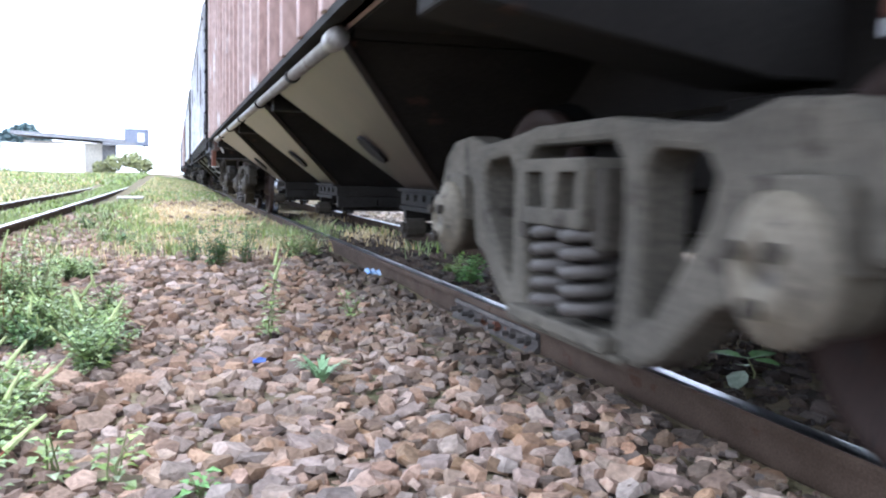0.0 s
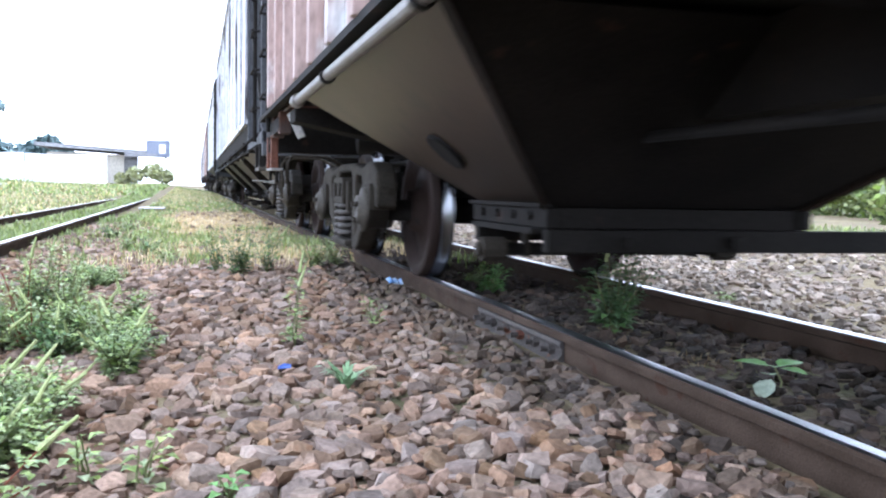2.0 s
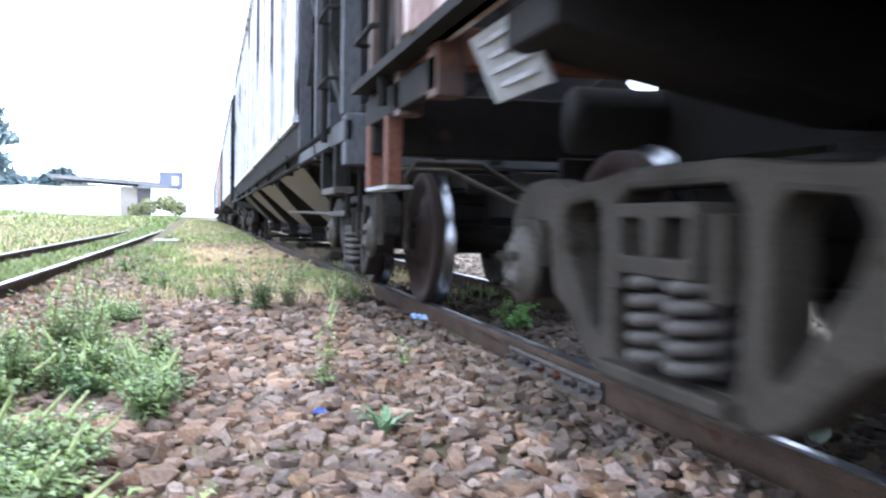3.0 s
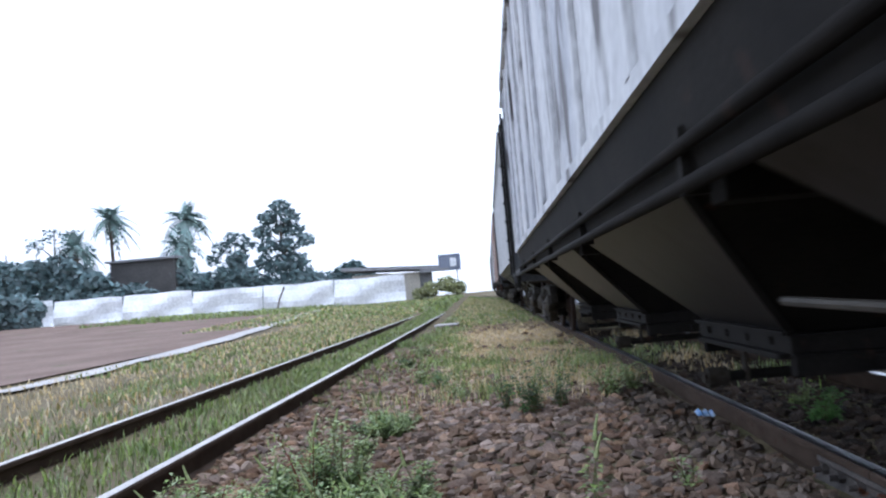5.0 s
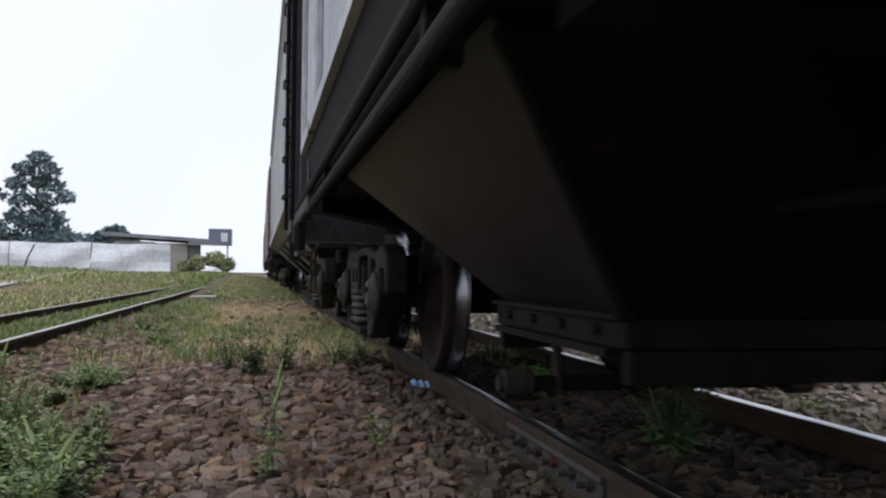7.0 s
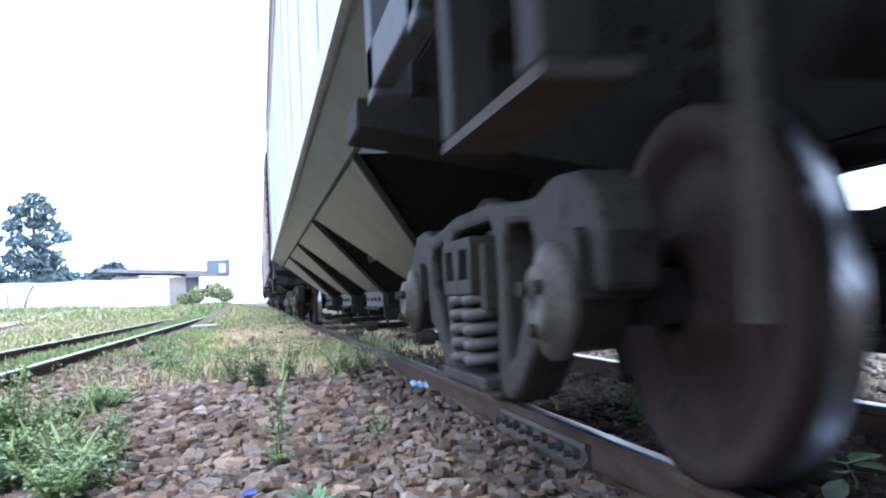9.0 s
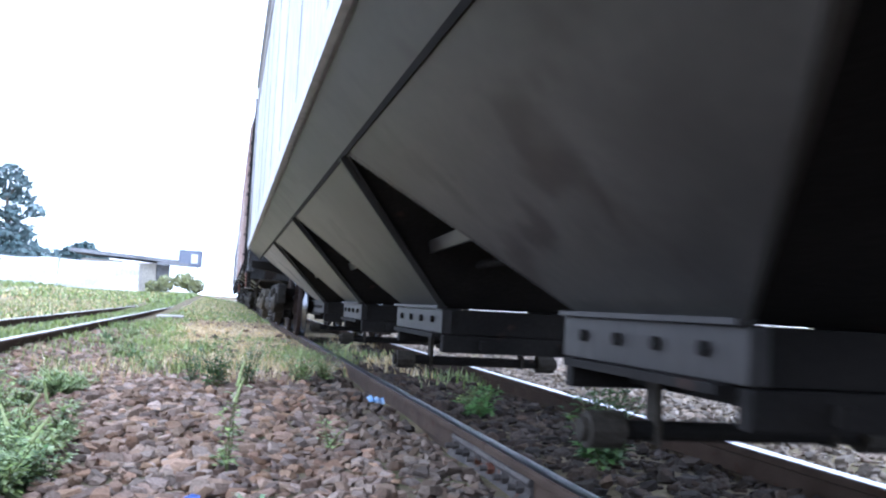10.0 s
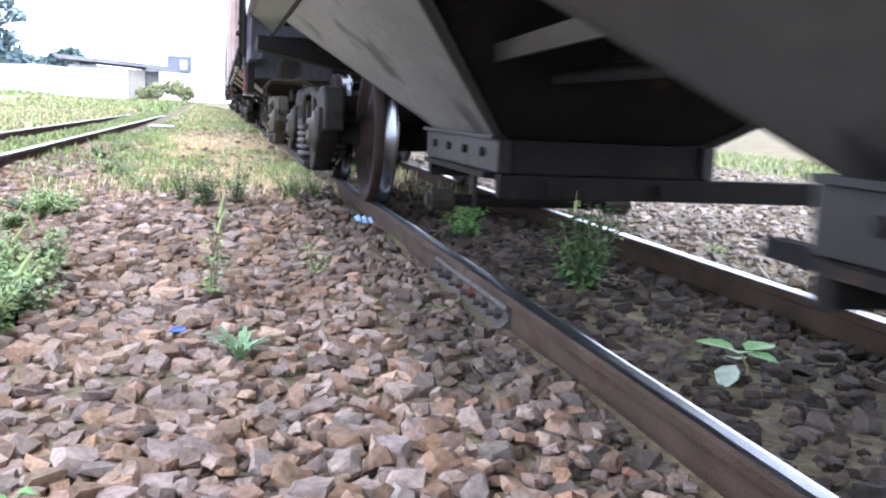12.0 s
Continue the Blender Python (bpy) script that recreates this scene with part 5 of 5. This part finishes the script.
def dark_shed():
    """Low shed with a flat roof, behind the fence and in the shade of the trees."""
    root = tagged(new("shed"), "low dark shed with a flat roof among trees", "building")
    root.location = (0, 81, 0)
    part("wall", boxes((-34.8, -28.9, 0, 5, 0.2, 6.1)), ROOFDARK, root)
    part("roof", boxes((-35.1, -28.6, -0.4, 5.3, 6.1, 6.3)), ROOF, root, "flat grey roof edge")
    return root


def station_hut():
    """Low building with a flat overhanging roof, a post and a sign box at its end."""
    root = tagged(new("station_building"), "low cream trackside building with a flat grey roof", "building")
    root.location = (0, 75, 0)
    part("wall", boxes((-12.2, -9.3, 0, 6, 0.3, 2.85)), PLASTER, root)
    wall = part("front_wall", boxes((-9.3, -6.7, 0, 6, 0.3, 2.75)), PLASTER, root)
    for x in (-8.7, -7.8):
        part("panel_joint", boxes((x, x + 0.05, -0.02, -0.004, 0.4, 2.7)), CONCRETE, wall)
    part("roof", slab(bmesh.new(), [(-13.0, -0.8, 3.28), (-5.0, -0.8, 2.82), (-5.0, 6.8, 2.82), (-13.0, 6.8, 3.28)], (0, 0, 0.28)), ROOF, root, "flat grey overhanging roof")
    part("fascia", boxes((-6.6, -4.2, -0.9, -0.6, 2.62, 2.86)), ROOF, root)
    part("post", boxes((-6.7, -5.7, 0.2, 0.6, 0.3, 2.66)), ROOF, root, "dark grey support post")
    part("pole", tube(bmesh.new(), [(-3.6, -0.5, 0.2), (-3.6, -0.5, 2.7)], 0.06, 8), CONCRETE, root)
    box_sign = part("sign_box", boxes((-5.05, -3.3, -0.8, 0.8, 2.64, 3.92)), SIGNBLUE, root, "faded blue sign box with a pale mark", 0.03)
    part("mark", boxes((-4.1, -3.6, -0.83, -0.81, 2.9, 3.6)), LIME, box_sign)
    return root


station_hut()
dark_shed()


def crown(bm, centre, radius, count, size, rng, flat=0.75):
    """Leaf clumps on a lumpy shell with gaps."""
    for _ in range(count):
        d = Vector((rng.gauss(0, 1), rng.gauss(0, 1), rng.gauss(0, 1))).normalized()
        r = radius * (0.35 + 0.65 * rng.random() ** 0.5) * (1 + 0.25 * noise.noise(d * 2.1 + Vector(centre)))
        p = Vector(centre) + Vector((d.x * r, d.y * r, d.z * r * flat))
        a, b = Vector((rng.gauss(0, 1), rng.gauss(0, 1), rng.gauss(0, 0.6))).normalized(), Vector((rng.gauss(0, 1), rng.gauss(0, 1), rng.gauss(0, 1))).normalized()
        s = size * rng.uniform(0.6, 1.3)
        b = (b - a * a.dot(b)).normalized() * s * 0.55
        a = a * s
        vs = [bm.verts.new(q) for q in (p - a, p + b * 0.9 - a * 0.1, p + a, p - b + a * 0.15)]
        bm.faces.new((vs[0], vs[1], vs[2], vs[3]))


def tree(label, x, y, base, height, clumps, seed, size=0.4, per=220, leaf=None):
    rng = random.Random(seed)
    bm = tube(bmesh.new(), [(0, 0, 0), (0.15, 0, height * 0.35), (-0.1, 0.1, height * 0.65), (0.05, 0, height * 0.93)], height * 0.028, 8, taper=0.25)
    for cx, cy, cz, r in clumps:
        tube(bm, [(0, 0, max(cz - r * 1.4, height * 0.2)), (cx * 0.5, cy * 0.5, cz - r * 0.5), (cx, cy, cz)], height * 0.009, 6, taper=0.3)
    root = tagged(part("tree", bm, BARK, None), label, "tree")
    root.location = (x, y, base)
    bl = bmesh.new()
    for cx, cy, cz, r in clumps:
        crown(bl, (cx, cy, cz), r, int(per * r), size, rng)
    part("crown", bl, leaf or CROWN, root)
    return root


tree("tall dark tree with layered open crown behind the fence", -20.0, 85, 0.6, 10.4, [(0, 0, 9.6, 1.0), (-1.2, 0.3, 8.7, 0.95), (1.0, -0.3, 8.6, 0.9), (-1.7, 0, 7.4, 0.9), (1.3, 0.4, 7.3, 0.9), (0, 0.6, 7.6, 0.9), (2.3, 0, 6.3, 0.8), (-1.3, -0.4, 6.0, 1.0), (0.5, 0, 5.9, 1.1),
      (-1.8, 0.3, 4.6, 1.0), (1.3, 0.2, 4.4, 1.1), (0, 0, 4.4, 1.2), (-0.9, 0, 3.2, 1.3), (1.6, 0, 2.9, 1.4), (3.0, 0, 2.3, 1.2)], 41, 0.30, 165)
tree("round dome-shaped dark tree behind the building", -14.4, 88, 0.6, 4.3, [(0, 0, 2.8, 1.7), (-1.4, 0, 2.3, 1.3), (1.4, 0, 2.3, 1.3), (0.4, 0.3, 3.2, 1.1)], 42, 0.3, 420)
tree("pale open tree behind the fence", -25.8, 90, 0.6, 8.4, [(0, 0, 7.4, 1.1), (-1.4, 0, 6.6, 1.0), (1.3, 0, 6.7, 0.9), (0.4, 0, 5.6, 0.9), (-2.3, 0.2, 5.5, 0.8)], 43, 0.3, 90)
tree("bushy tree behind the fence", -23.6, 82, 0.6, 5.9, [(0, 0, 4.8, 1.0), (-0.8, 0, 3.6, 1.2), (0.9, 0, 3.4, 1.1), (0, 0, 2.2, 1.4)], 44, 0.34, 260)
tree("pale leafless-looking tree at the edge of the yard", -45.0, 92, 0.8, 10.8, [(0, 0, 9.4, 1.3), (-2.2, 0, 8.6, 1.2), (2.1, 0, 8.8, 1.2), (3.4, 0, 7.4, 1.0)], 45, 0.25, 60)
for k, (x, y, h) in enumerate(((-35.2, 78.5, 5.2), (-31.2, 77, 3.4), (-27.2, 83, 4.4), (-36.8, 79, 6.6), (-40.5, 79, 7.4), (-17.2, 84, 3.2), (-43.2, 79, 7.6), (-22.4, 84, 3.6), (-29.2, 82.5, 5.8), (-25.4, 83, 4.0), (-34.8, 84, 6.2), (-38.6, 79.5, 7.8), (-19.0, 85, 3.6))):
    tree("dense dark shrub tree behind the fence", x, y, 0.5, h, [(0, 0, h * 0.72, 1.4), (-1.3, 0, h * 0.55, 1.3), (1.3, 0, h * 0.55, 1.3), (0, 0, h * 0.35, 1.7), (-1.6, 0, h * 0.25, 1.3), (1.6, 0, h * 0.25, 1.3)], 60 + k, 0.4, 170)
for k, (x, y, h) in enumerate(((-37.5, 64, 4.4), (-39.5, 65, 3.6), (-41.8, 63, 4.6), (-35.6, 66, 2.6))):
    tree("dark leafy tree in front of the fence", x, y, 0.6, h, [(0, 0, h * 0.8, 1.0), (-1.0, 0, h * 0.62, 1.0), (1.0, 0, h * 0.6, 1.0), (0.2, 0, h * 0.42, 1.1), (-0.8, 0, h * 0.3, 0.9), (0.9, 0, h * 0.28, 0.8)], 80 + k, 0.32, 240)


def palm(label, x, y, base, height, seed):
    rng = random.Random(seed)
    root = tagged(part("palm_tree", tube(bmesh.new(), [(0, 0, 0), (0.1, 0, height * 0.5), (0, 0, height)], 0.22, 10, taper=0.7), BARK, None), label, "palm tree")
    root.location = (x, y, base)
    for k in range(46):
        a, el = rng.uniform(0, 6.283), rng.uniform(-0.75, 1.15)
        L = rng.uniform(2.3, 3.3)
        bm = bmesh.new()
        d = Vector((math.cos(a), math.sin(a), 0))
        sd = Vector((-d.y, d.x, 0))
        spine = [Vector((0, 0, height)) + d * (L * u * math.cos(el)) + Vector((0, 0, L * (u * math.sin(el) - 0.75 * u * u * math.cos(el)))) for u in [q / 9 for q in range(10)]]
        for q in range(1, 10):
            for s in (-1, 1):
                w = 0.55 * math.sin(math.pi * min(q / 9 + 0.08, 1.0)) + 0.12
                p = spine[q]
                vs = [bm.verts.new(c) for c in (spine[q - 1], p, p + sd * s * w + Vector((0, 0, -0.3 * w)) + (p - spine[q - 1]) * 0.6)]
                bm.faces.new(vs)
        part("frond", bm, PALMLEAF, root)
    return root


palm("tall palm tree with drooping fronds behind the fence", -36.6, 86, 0.7, 10.0, 91)
palm("palm tree with a full green head behind the fence", -29.0, 85, 0.7, 9.2, 92)
palm("palm tree with dark fronds behind the fence", -40.2, 86, 0.7, 7.6, 93)
palm("low palm tree with broad fronds behind the fence", -29.3, 84, 0.7, 6.6, 94)
tree("yellowish shrub in front of the building", -4.4, 72, 0.3, 2.1, [(0, 0, 1.2, 0.8), (-1.3, 0, 0.9, 0.8), (0.8, 0, 0.8, 0.7), (-2.2, 0, 0.6, 0.6)], 97, 0.18, 420, YELLOWLEAF)
for k, (x, y, h) in enumerate(((21, 27, 1.8), (19.5, 24, 2.2), (24.0, 33, 1.8), (22, 30, 2.6), (11.3, 13.6, 1.3), (16, 42, 2.4))):
    tree("green shrub beyond the gravel", x, y, -0.2, h, [(0, 0, h * 0.7, h * 0.4), (-0.7, 0.3, h * 0.45, h * 0.4), (0.7, -0.3, h * 0.45, h * 0.4), (0, 0, h * 0.25, h * 0.45)], 110 + k, 0.13, 700, GRASS)


def motions():
    times = [k * 0.25 for k in range(49)]
    for ob, y0 in MOVING_WAGONS:
        walk(ob, [(t, pose(0.5, y0 - run_at(t), 0)) for t in times])
    for ob, (x, y, z) in TURNING_WHEELS:
        walk(ob, [(k / 10, pose(x, y, z, math.degrees(run_at(k / 10) / z), 0, 0)) for k in range(121)])


motions()
